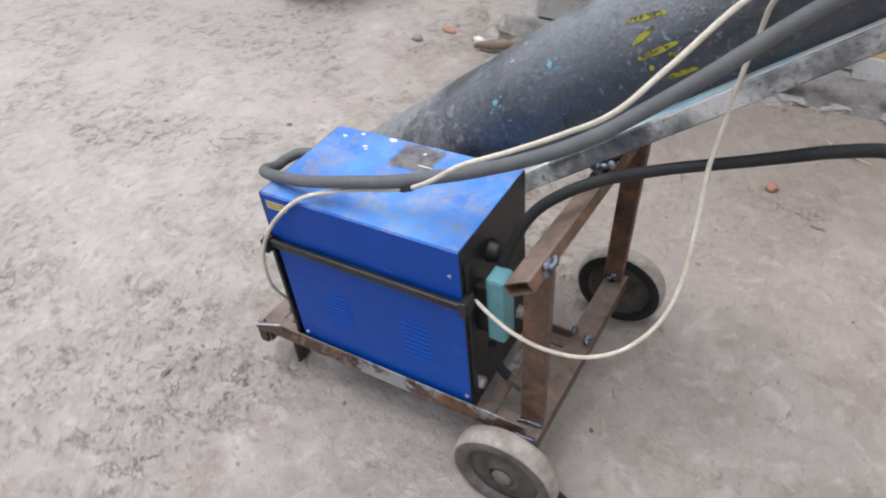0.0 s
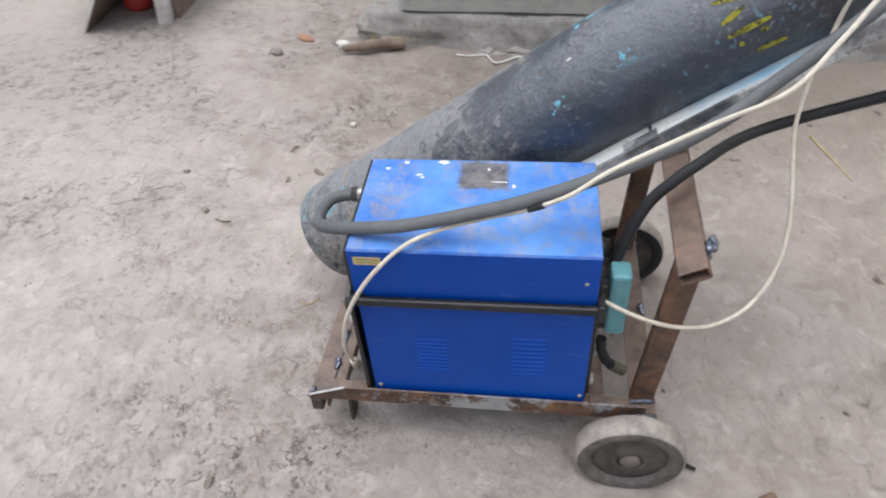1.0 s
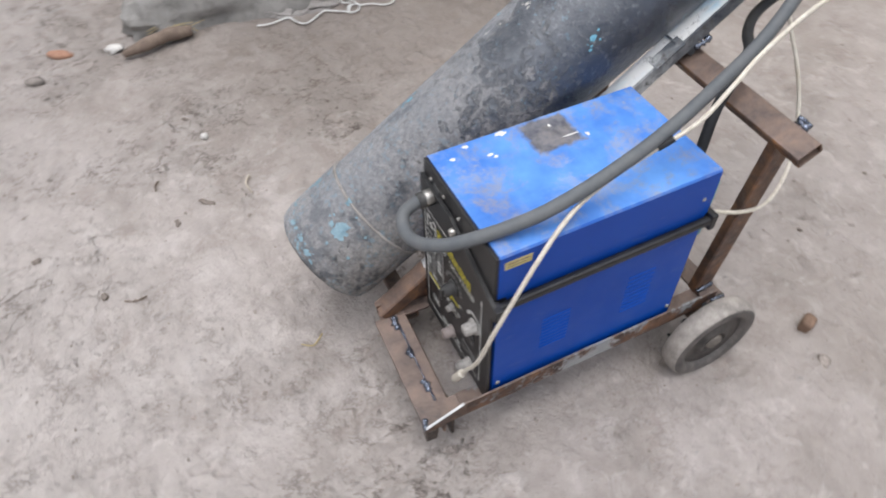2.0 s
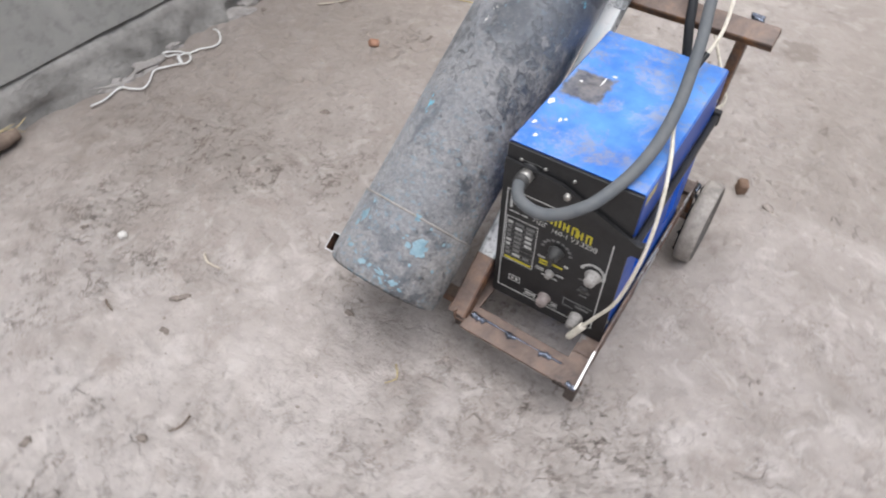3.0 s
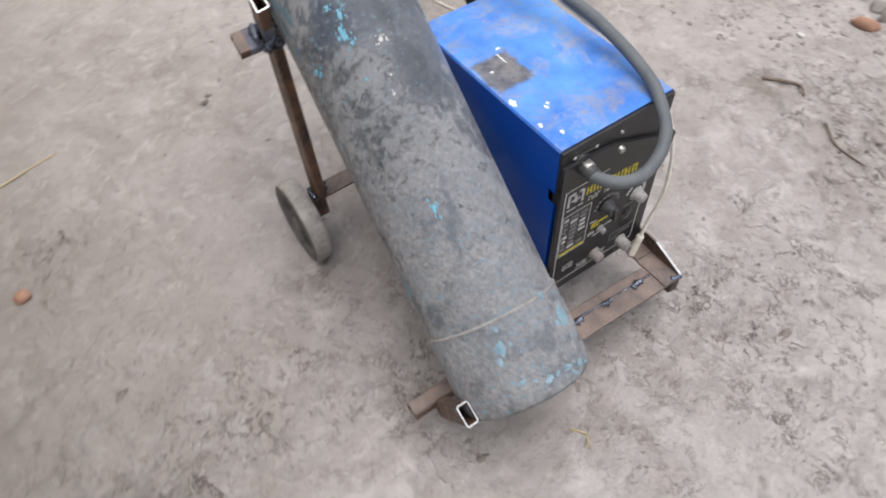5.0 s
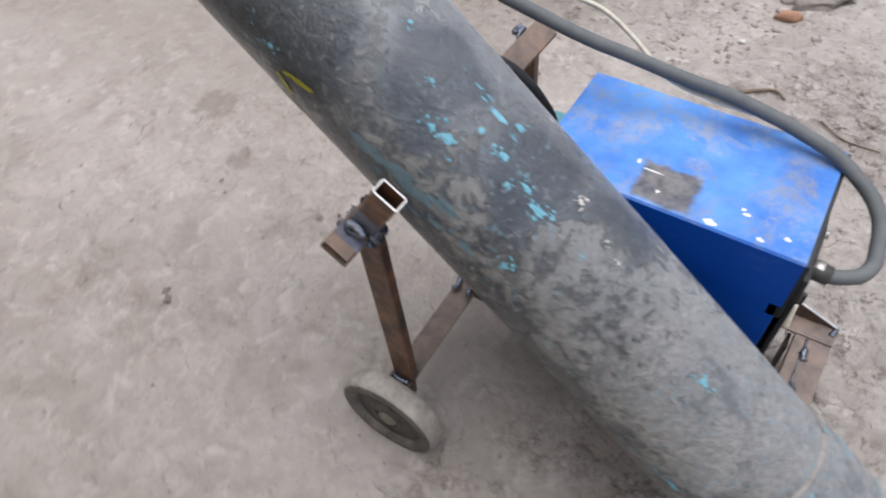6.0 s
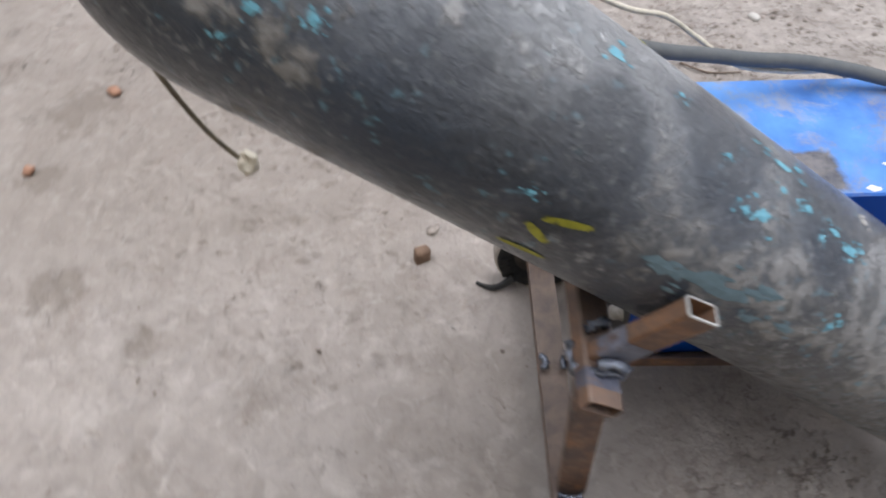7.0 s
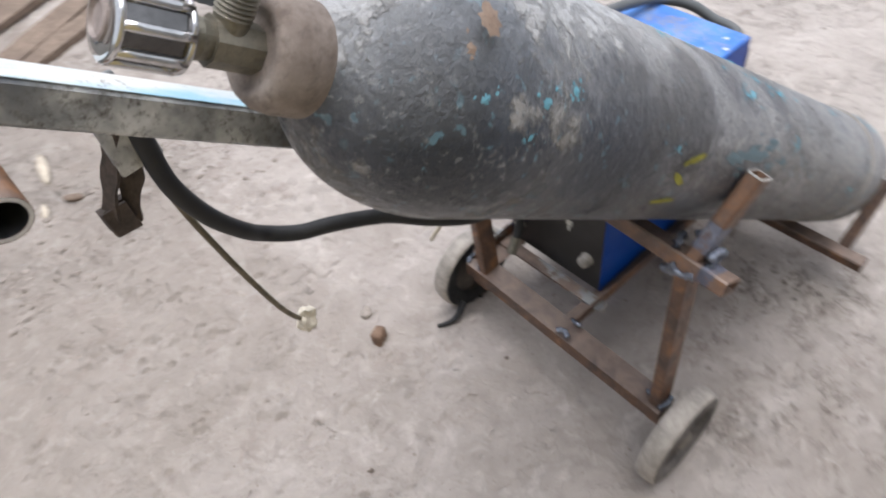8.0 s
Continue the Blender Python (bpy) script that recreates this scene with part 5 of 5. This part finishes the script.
part("rear_terminal", lathe([(0, 0.02), (0.011, 0.019), (0.0125, 0.015), (0.0125, 0.003), (0.016, 0.0)], rear, 24), GREY_PLASTIC, machine, "pale terminal knob", smooth=True)
rear = BOX @ frame_along((-0.03, 0.37, 0.052), (-0.03, 1, 0.052), (0, 0, 1))
part("rear_terminal", lathe([(0, 0.016), (0.009, 0.015), (0.011, 0.012), (0.011, 0.0)], rear, 24), GREY_PLASTIC, machine, smooth=True)
rear = BOX @ frame_along((-0.1, 0.37, 0.3), (-0.1, 1, 0.3), (0, 0, 1))
part("cable_gland", lathe([(0, 0.022), (0.016, 0.022), (0.018, 0.012), (0.02, 0.0)], rear, 24), BLACK, machine, smooth=True)
part("rear_mark", at_box(join(block((-0.152, 0.3705, 0.112), (-0.147, 0.3718, 0.137)), block((-0.157, 0.3705, 0.127), (-0.143, 0.3718, 0.14)))), PRINT_WHITE, machine, "small white mark")
part("rear_bracket", at_box(block((-0.022, 0.37, 0.03), (-0.012, 0.377, 0.34), 0.001)), STRAP, machine)
part("rear_pipe", sweep([(-0.05, 0.4, 0.27), (-0.05, 0.404, 0.24), (-0.054, 0.418, 0.205), (-0.06, 0.44, 0.18)], 0.009, 10, 0.008), CABLE, machine, "black rubber pipe")
part("yellow_sleeve", sweep([(-0.056, 0.427, 0.193), (-0.06, 0.44, 0.18), (-0.063, 0.452, 0.17)], 0.0105, 10, 0.008), BRASS, machine, "dull yellow sleeve")

# ---- hoses and cords ----
hose_line = [(-0.1915, -0.0105, 0.4445), (-0.1913, -0.04, 0.4415), (-0.176, -0.0705, 0.4432), (-0.148, -0.0825, 0.4428), (-0.124, -0.0818, 0.4445), (-0.1019, -0.0775, 0.4543), (-0.0832, -0.0689, 0.4657), (-0.0612, -0.0474, 0.4797), (-0.0373, 0.0041, 0.503), (-0.0274, 0.0609, 0.5183), (-0.026, 0.1097, 0.5314), (-0.0295, 0.165, 0.5463), (-0.0401, 0.2342, 0.5616), (-0.0525, 0.3018, 0.5816), (-0.0695, 0.3713, 0.6045), (-0.089, 0.4528, 0.6395), (-0.1112, 0.5179, 0.6749), (-0.1351, 0.5696, 0.7119), (-0.1533, 0.6307, 0.7636), (-0.1766, 0.7058, 0.832), (-0.195, 0.8, 0.915), (-0.192, 0.9, 1.0), (-0.172, 1.0, 1.07), (-0.152, 1.087, 1.076), (-0.142, 1.16, 1.065), (-0.136, 1.24, 1.0), (-0.132, 1.275, 0.86)]
torch = thing("torch_hose", hose_line[0], "thick grey rubber hose looping over the blue lid", "hose")
part("hose", sweep(hose_line, 0.0103, 14, 0.004, 0.0004), HOSE, torch, smooth=True)
part("collar", sweep(hose_line[:2], 0.0133, 14, 0.01), DARK_PLASTIC, torch, "dark rubber collar", smooth=True)
cable_line = [(-0.0784, 0.4026, 0.4223), (-0.0871, 0.4139, 0.4675), (-0.1063, 0.4393, 0.5239), (-0.1216, 0.4752, 0.5601), (-0.1473, 0.5167, 0.5795), (-0.1897, 0.5539, 0.5758), (-0.2261, 0.5991, 0.5762), (-0.2428, 0.6458, 0.5862), (-0.2438, 0.6925, 0.6054), (-0.2317, 0.7405, 0.634), (-0.2134, 0.7892, 0.6666), (-0.2, 0.8441, 0.6905), (-0.1814, 0.8827, 0.6943), (-0.1698, 0.9156, 0.713), (-0.1835, 0.9374, 0.7479), (-0.1949, 0.9608, 0.7945), (-0.1987, 0.9768, 0.8471), (-0.2, 0.9784, 0.8952), (-0.199, 0.9733, 0.95)]
single("earth_cable", sweep(cable_line, 0.009, 14, 0.006), CABLE, "black rubber earth cable hanging from the handle rail", "cable", True)
cord_line = [(-0.0429, -0.0375, 0.1534), (-0.0204, -0.0351, 0.2054), (0.0082, -0.0326, 0.271), (0.0206, -0.0187, 0.3498), (0.0214, 0.0075, 0.416), (0.0122, 0.0428, 0.4684), (-0.0035, 0.0853, 0.5062), (-0.0214, 0.1322, 0.5222), (-0.0342, 0.1899, 0.5359), (-0.0383, 0.2543, 0.5543), (-0.0274, 0.3115, 0.5926), (-0.0347, 0.3615, 0.6314), (-0.0522, 0.4189, 0.6573), (-0.0585, 0.4893, 0.6991), (-0.0455, 0.5572, 0.7546), (-0.0708, 0.6044, 0.8095), (-0.1145, 0.6724, 0.8877), (-0.1522, 0.7839, 0.9568), (-0.165, 0.92, 1.03), (-0.16, 1.01, 1.072), (-0.135, 1.087, 1.07), (-0.125, 1.18, 1.04), (-0.12, 1.25, 0.95)]
cord = thing("front_cord", (-0.04, -0.036, 0.168), "soiled white electric cord lying over the welding machine", "cord")
part("cord", sweep(cord_line, 0.0035, 8, 0.006), CORD, cord, smooth=True)
first, second = Vector(cord_line[0]), Vector(cord_line[1])
part("cord_end", sweep([first * 1.35 - second * 0.35, first, first * 0.5 + second * 0.5], 0.0072, 10, 0.004), CORD, cord, "taped cord end", smooth=True)
taped = [p for p in smooth_line(cord_line, 0.006) if 0.255 < p.y < 0.285]
part("tape", sweep(taped[:: max(1, len(taped) // 3)], 0.0052, 10, 0.004), CABLE, cord, "dark tape wrap", smooth=True)
loop_line = [(-0.023, 0.3848, 0.3941), (-0.0111, 0.4231, 0.3826), (-0.0033, 0.4677, 0.3717), (-0.0075, 0.5159, 0.3611), (-0.0268, 0.5677, 0.3535), (-0.0545, 0.6161, 0.3701), (-0.0892, 0.6494, 0.4088), (-0.1212, 0.6616, 0.4587), (-0.1549, 0.6601, 0.514), (-0.188, 0.6553, 0.5608), (-0.2109, 0.6513, 0.6053), (-0.2286, 0.6554, 0.6674), (-0.228, 0.6604, 0.7312), (-0.2297, 0.6686, 0.792), (-0.2127, 0.6788, 0.8418), (-0.1886, 0.717, 0.8701)]
single("rear_cord", sweep(loop_line, 0.0034, 8, 0.006), CORD, "thin soiled white cord hanging in a loop behind the machine", "cord", True)
plug_cord = thing("hanging_plug", (-0.152, 0.912, 0.527), "dirty cable end with a white plug hanging from the rail", "plug")
part("cord", sweep([(-0.178, 0.985, 0.93), (-0.176, 0.982, 0.87), (-0.178, 0.975, 0.8), (-0.183, 0.964, 0.733), (-0.18, 0.95, 0.663), (-0.169, 0.934, 0.593), (-0.156, 0.918, 0.543), (-0.152, 0.911, 0.53)], 0.0033, 8, 0.008), make_speckled("dirty_cord", (0.1, 0.085, 0.06), (0.2, 0.17, 0.12), 40, 0.7), plug_cord, smooth=True)
part("plug", wavy(pebble((-0.152, 0.908, 0.525), (0.013, 0.013, 0.018), 3, 0.5, 0, 3), 0.004, 60, 3), CORD, plug_cord, "chipped white plug")
clamp = thing("earth_clamp", (-0.18, 1.025, 0.83), "dark rusty earth clamp hanging on the handle rail", "clamp")


def ribbon(points, across, wide, thick):
    """A flat bent strip of metal through the points."""
    line = smooth_line(points, 0.01)
    across = Vector(across).normalized()
    bm = bmesh.new()
    rings = []
    for k, p in enumerate(line):
        way = (line[min(k + 1, len(line) - 1)] - line[max(k - 1, 0)]).normalized()
        out = way.cross(across).normalized()
        w = wide(k / len(line)) / 2
        rings.append([bm.verts.new(p + sx * w * across + sy * thick / 2 * out) for sx, sy in ((-1, -1), (1, -1), (1, 1), (-1, 1))])
    for a, b in zip(rings, rings[1:]):
        for k in range(4):
            bm.faces.new((a[k], a[(k + 1) % 4], b[(k + 1) % 4], b[k]))
    bm.faces.new(rings[0][::-1])
    bm.faces.new(rings[-1])
    return bm


part("plate", wavy(block((-0.194, 0.968, 0.878), (-0.187, 1.006, 0.966), 0.002), 0.004, 35, 5), HANDLE_PAINT, clamp, "grey-brown upper plate")
part("jaw", ribbon([(-0.19, 0.994, 0.93), (-0.187, 1.0, 0.905), (-0.183, 1.014, 0.875), (-0.18, 1.028, 0.845), (-0.178, 1.031, 0.824)], (1, 0.5, 0.2), lambda t: 0.017 - 0.005 * t + 0.003 * math.sin(19 * t), 0.004), CLAMP, clamp)
part("jaw", ribbon([(-0.19, 0.977, 0.93), (-0.187, 0.98, 0.905), (-0.183, 0.993, 0.875), (-0.18, 1.006, 0.85), (-0.178, 1.018, 0.824)], (0.6, 1, 0.2), lambda t: 0.021 - 0.006 * t + 0.004 * math.sin(23 * t), 0.005), CLAMP, clamp)
part("pivot", lathe([(0, -0.012), (0.004, -0.012), (0.004, 0.012), (0, 0.012)], frame_along((-0.186, 0.987, 0.91), (-0.186, 2, 0.91), (0, 0, 1)), 12), CLAMP, clamp)
part("teeth", join(*[wavy(block((-0.186 + 0.006 * k, 1.012, 0.822 + 0.003 * (k % 2)), (-0.18 + 0.006 * k, 1.036, 0.848), 0.001), 0.006, 60, k) for k in range(3)]), CLAMP, clamp)


# ---- things lying in the yard ----
def lump(name, x, y, size, seed, material, label, category, turn=0.0, rough=0.3, sink=0.25, group=""):
    z = soil_at(x, y) + size[2] * (1 - sink)
    return single(name, pebble((x, y, z), size, seed, rough, turn), material, label, category, True, group)


single("brown_stone", wavy(block((-0.0125, -0.017, -0.006), (0.0125, 0.017, 0.03), 0.0065, pose(0.086, 0.716, soil_at(0.086, 0.716), 6, 4, 25)), 0.004, 40, 1), BROWN_STONE, "brown worn chunk of brick on bare soil", "stone", True)
lump("brick_piece", -1.085, 0.725, (0.019, 0.016, 0.014), 2, BRICK, "small orange brick fragment on bare soil", "brick", 30, 0.5)
lump("brick_piece", 0.406, 1.666, (0.016, 0.014, 0.012), 3, BRICK, "small orange brick fragment beside dark mud", "brick", 15, 0.5)
lump("brick_piece", 0.704, 1.54, (0.022, 0.016, 0.012), 4, BRICK, "pale orange brick fragment beside dark mud", "brick", 60, 0.5)
lump("brick_piece", 1.115, 0.216, (0.018, 0.04, 0.018), 5, BRICK, "orange brick fragment among rubble", "brick", 20, 0.4)
lump("brick_shard", -1.62, -0.57, (0.018, 0.042, 0.014), 6, BRICK, "long orange brick shard on bare soil", "brick", -30, 0.3)
lump("brick_shard", -1.27, 1.72, (0.03, 0.04, 0.02), 7, BRICK, "brick shard near the basin", "brick", 40, 0.4)
lump("white_stone", 0.165, 0.69, (0.013, 0.018, 0.004), 8, CLOD, "small pale stone lying flat", "stone", 50, 0.5)
lump("white_stone", -1.056, -0.27, (0.011, 0.01, 0.008), 22, PALE_STONE, "small white stone on bare soil", "stone", 0, 0.4)
lump("white_stone", 0.885, -0.22, (0.02, 0.012, 0.008), 9, PALE_STONE, "pale stone among rubble", "stone", 20, 0.6)
lump("white_stone", 1.13, -0.36, (0.035, 0.028, 0.014), 11, PALE_STONE, "flat white stone among rubble", "stone", 60, 0.5)
lump("white_stone", 0.95, 0.3, (0.008, 0.012, 0.006), 12, PALE_STONE, "pale chip among rubble", "stone", 0, 0.5)
lump("white_stone", -1.58, -0.42, (0.02, 0.025, 0.012), 13, PALE_STONE, "pale mortar chip near the wall", "stone", 0, 0.5)
single("mud_clump", wavy(pebble((1.25, 0.17, soil_at(1.25, 0.17) + 0.008), (0.05, 0.09, 0.022), 16, 0.7, 30, 4), 0.014, 22, 5), MUD, "dark crumbly clump of mud among rubble", "mud", True)
lump("wood_chip", 1.295, 1.02, (0.085, 0.016, 0.006), 18, WOOD_PALE, "long pale splintered wood chip on soil", "wood chip", -12, 0.4)
lump("wood_chip", 1.105, 1.087, (0.034, 0.01, 0.005), 19, WOOD_PALE, "short pale wood chip on soil", "wood chip", -12, 0.4)
lump("wood_chip", 1.086, 1.005, (0.03, 0.014, 0.01), 20, WOOD_BROWN, "reddish brown wood chip", "wood chip", 50, 0.4)
lump("dark_stone", -1.5, -0.65, (0.028, 0.02, 0.012), 21, MUD, "flat dark stone on bare soil", "stone", 70, 0.4)

for k, (x, y, ln, wd, turn) in enumerate(((-0.81, -0.32, 0.03, 0.011, 48), (-0.771, -0.401, 0.016, 0.01, 10), (-0.789, -0.706, 0.014, 0.01, 70), (-0.62, -0.587, 0.016, 0.009, 20), (-0.487, -0.149, 0.015, 0.01, -30), (-1.156, -0.3, 0.012, 0.009, 60),
                                           (-0.982, 0.364, 0.02, 0.009, 15), (-0.965, 0.861, 0.018, 0.008, 80), (-1.514, 1.198, 0.014, 0.01, 20), (-1.518, 0.685, 0.014, 0.01, 0), (-1.25, 1.341, 0.018, 0.008, 35), (-1.164, 1.118, 0.013, 0.011, 0),
                                           (0.135, -0.297, 0.022, 0.011, 5), (0.571, 0.744, 0.014, 0.008, 40), (-0.506, 1.099, 0.016, 0.013, 30), (-0.491, 1.12, 0.012, 0.008, 0), (-0.144, 0.565, 0.008, 0.006, 0), (-0.127, 0.916, 0.008, 0.006, 50))):
    single("soil_clod", wavy(pebble((x, y, soil_at(x, y) + 0.001), (ln * 0.7, wd * 0.7, 0.0035), 30 + k, 0.8, turn, 3), 0.004, 70, k), DARK_CLOD, "small dark broken clod of soil lying on the ground", "clod", True, "dark clods in the yard")
husk = thing("corn_cob", (-1.54, -0.28, 0.0), "brown corn cob with dry straw husk beside the wall", "corn cob")
zc = soil_at(-1.54, -0.28)
part("cob", wavy(sweep([(-1.51, -0.4, zc + 0.02), (-1.53, -0.33, zc + 0.027), (-1.55, -0.25, zc + 0.03), (-1.56, -0.19, zc + 0.022)], lambda t: 0.019 * (0.55 + 1.2 * t * (1.25 - t)), 12, 0.012), 0.006, 30, 1), WOOD_BROWN, husk, smooth=True)
fibres = []
hr = random.Random(8)
for k in range(5):
    x0, y0 = -1.555 + hr.uniform(-0.025, 0.025), -0.25 + hr.uniform(-0.05, 0.05)
    fibres.append(sweep([(x0, y0 - 0.04, zc + 0.03 + hr.uniform(0, 0.012)), (x0 + hr.uniform(-0.02, 0.02), y0 + 0.02, zc + 0.036 + hr.uniform(0, 0.015)), (x0 + hr.uniform(-0.03, 0.03), y0 + 0.06, zc + 0.022 + hr.uniform(-0.01, 0.012))], 0.0012, 5, 0.02))
tagged(part("husk", join(*fibres), STRAW, husk, "dry straw fibres"), kind="stuff")
twine_line = [(-1.517, 0.004), (-1.516, 0.046), (-1.527, 0.107), (-1.502, 0.125), (-1.477, 0.146), (-1.486, 0.178), (-1.516, 0.223), (-1.507, 0.256), (-1.491, 0.289), (-1.472, 0.302), (-1.477, 0.328), (-1.504, 0.344), (-1.518, 0.332), (-1.509, 0.308), (-1.482, 0.297), (-1.524, 0.32), (-1.547, 0.3), (-1.567, 0.302),
              (-1.561, 0.32), (-1.533, 0.333), (-1.509, 0.346), (-1.493, 0.383), (-1.477, 0.416), (-1.475, 0.445), (-1.509, 0.479), (-1.536, 0.492), (-1.547, 0.489)]
single("white_twine", sweep([(x, y, soil_at(x, y) + 0.009 + (0.004 if 9 < k < 21 and k % 2 else 0)) for k, (x, y) in enumerate(twine_line)], 0.0033, 6, 0.005, 0.0008), WHITE_CORD, "knotted length of white twine on the soil by the wall", "twine", True)


def stick(points, r, material, label, name="stick"):
    single(name, sweep([(x, y, soil_at(x, y) + r * 0.8 + lift) for x, y, lift in points], lambda t: r * (1 - 0.4 * t), 6, 0.02), material, label, "stick", True)


stick([(-1.4, 0.82, 0.0), (-1.35, 0.88, 0.004), (-1.325, 0.945, 0.0)], 0.0035, WOOD_PALE, "thin pale stick on bare soil")
stick([(-1.1, 1.1, 0.0), (-1.0, 1.13, 0.003), (-0.9, 1.16, 0.0)], 0.0028, STRAW, "thin dry stalk on bare soil")
stick([(0.72, 0.24, 0.0), (0.75, 0.2, 0.006), (0.77, 0.16, 0.004), (0.74, 0.13, 0.0)], 0.005, WOOD_BROWN, "short crooked brown twig on soil")
stick([(0.696, 0.031, 0.0), (0.665, -0.012, 0.003), (0.651, -0.044, 0.0), (0.644, -0.112, 0.004)], 0.0028, WOOD_BROWN, "thin bent brown twig on soil")
stick([(-0.935, -0.415, 0.0), (-0.917, -0.423, 0.003), (-0.9, -0.426, 0.0)], 0.0025, WOOD_BROWN, "short dark twig on soil")
stick([(-0.584, -0.505, 0.0), (-0.58, -0.53, 0.003), (-0.592, -0.55, 0.0)], 0.0022, WOOD_BROWN, "short dark twig on soil")
stick([(-0.86, -0.205, 0.0), (-0.833, -0.221, 0.004), (-0.8, -0.215, 0.0)], 0.0035, WOOD_PALE, "short pale splinter on soil")
stick([(-0.33, -0.2, 0.0), (-0.31, -0.225, 0.002), (-0.325, -0.245, 0.0)], 0.002, STRAW, "curled bit of straw")

# A low bench by the wall: a leaning side board and a post, with a red pot behind.
bench = thing("wooden_trestle", (-1.7, -1.3, 0.0), "low trestle with a leaning board and chipped white post", "trestle")
board = part("side_board", block((-0.65, -0.006, 0), (0, 0.006, 0.5), 0.001, pose(-1.61, -1.455, -0.005, -34, 0, 0)), WOOD_BROWN, bench, "leaning side board")
part("board_edge", block((0.0005, -0.007, 0), (0.006, 0.007, 0.5), 0.001, pose(-1.61, -1.455, -0.005, -34, 0, 0)), WOOD_WHITE, board, "chipped white edge")
part("post", block((-0.035, -0.028, 0), (0.035, 0.028, 0.45), 0.01, pose(-1.74, -1.17, -0.01, -6, 0, 12)), WOOD_WHITE, bench, "chipped white post")
part("top_board", block((-2.4, -1.5, 0.34), (-1.62, -1.05, 0.37), 0.004), WOOD_BROWN, bench)
part("far_board", block((-2.2, -1.14, 0.0), (-1.76, -1.12, 0.34), 0.002), WOOD_BROWN, bench)
part("back_board", block((-2.25, -1.5, 0.0), (-2.22, -1.1, 0.35), 0.004), WOOD_BROWN, bench)
single("red_pot", lathe([(0, 0.0), (0.05, 0.0), (0.06, 0.02), (0.065, 0.1), (0.06, 0.1), (0.055, 0.02), (0, 0.015)], pose(-1.86, -1.33, 0.0), 28), RED_PLASTIC, "small red plastic pot under the trestle", "pot", True)

basin = [(0, 0.0), (0.17, 0.0), (0.2, 0.02), (0.25, 0.16), (0.262, 0.165), (0.262, 0.172), (0.248, 0.172), (0.19, 0.03), (0.16, 0.012), (0, 0.012)]
single("metal_basin", lathe(basin, pose(-1.5, 2.02, 0.0), 48), BASIN, "dull grey metal basin standing near the wall", "basin", True)
for k, (x, y, turn, w) in enumerate(((1.86, 0.85, 20, 0.1), (2.05, 0.66, 26, 0.12), (2.28, 0.8, 22, 0.13), (2.5, 0.62, 28, 0.12), (2.72, 0.9, 24, 0.12))):
    single("plank", wavy(grid_box((-0.6, -w / 2, 0), (0.6, w / 2, 0.028), 0.06), 0.004, 8, k), WOOD_BROWN, "grey-brown weathered plank lying in the yard", "plank", False, "planks in the yard").matrix_basis = pose(x, y, 0.002 + 0.004 * k, 0, 0, 90 + turn)

# Loose soil crumbs, thicker among the rubble.
crumb_v, crumb_f = [], []
proto = bmesh.new()
bmesh.ops.create_icosphere(proto, subdivisions=1, radius=1.0)
proto.verts.ensure_lookup_table()
base_v = np.array([v.co[:] for v in proto.verts])
base_f = np.array([[v.index for v in f.verts] for f in proto.faces])
proto.free()
cr = np.random.RandomState(4)
for k in range(3600):
    if k < 1700:
        x, y = cr.uniform(-1.55, 1.3), cr.uniform(-1.3, 2.1)
    else:
        x, y = 0.75 + abs(cr.normal(0, 0.5)), cr.uniform(-0.9, 1.6)
    r = min(0.0016 * (1 / max(cr.uniform(), 0.02)) ** 0.5, 0.0065) * (0.75 if k < 1700 else 1.25)
    shape = base_v * (1 + 0.35 * cr.uniform(-1, 1, (len(base_v), 1))) * [r * cr.uniform(0.8, 1.6), r, r * 0.7]
    a = cr.uniform(0, 6.3)
    shape = shape @ np.array([[math.cos(a), -math.sin(a), 0], [math.sin(a), math.cos(a), 0], [0, 0, 1]])
    crumb_f.append(base_f + len(crumb_v) * len(base_v))
    crumb_v.append(shape + [x, y, soil_at(x, y) + r * 0.25])
crumbs = bpy.data.meshes.new("soil_crumbs")
crumbs.from_pydata(np.concatenate(crumb_v), [], np.concatenate(crumb_f))
crumbs.materials.append(CLOD)
tagged(new("soil_crumbs", crumbs), "loose dry crumbs of soil and grit", "soil", kind="stuff")

# Pale grit: chips of mortar and straw trodden into the soil.
chip_v, chip_f = [], []
for k in range(260):
    x, y = cr.uniform(-1.5, 1.3), cr.uniform(-1.2, 1.9)
    r = 0.0012 + 0.0022 * cr.uniform() ** 3
    shape = base_v * (1 + 0.4 * cr.uniform(-1, 1, (len(base_v), 1))) * [r * cr.uniform(0.8, 2.4), r, r * 0.5]
    a = cr.uniform(0, 6.3)
    shape = shape @ np.array([[math.cos(a), -math.sin(a), 0], [math.sin(a), math.cos(a), 0], [0, 0, 1]])
    chip_f.append(base_f + len(chip_v) * len(base_v))
    chip_v.append(shape + [x, y, soil_at(x, y) + r * 0.3])
chips = bpy.data.meshes.new("pale_grit")
chips.from_pydata(np.concatenate(chip_v), [], np.concatenate(chip_f))
chips.materials.append(PALE_MORTAR)
tagged(new("pale_grit", chips), "small pale chips trodden into the soil", "grit", kind="stuff")
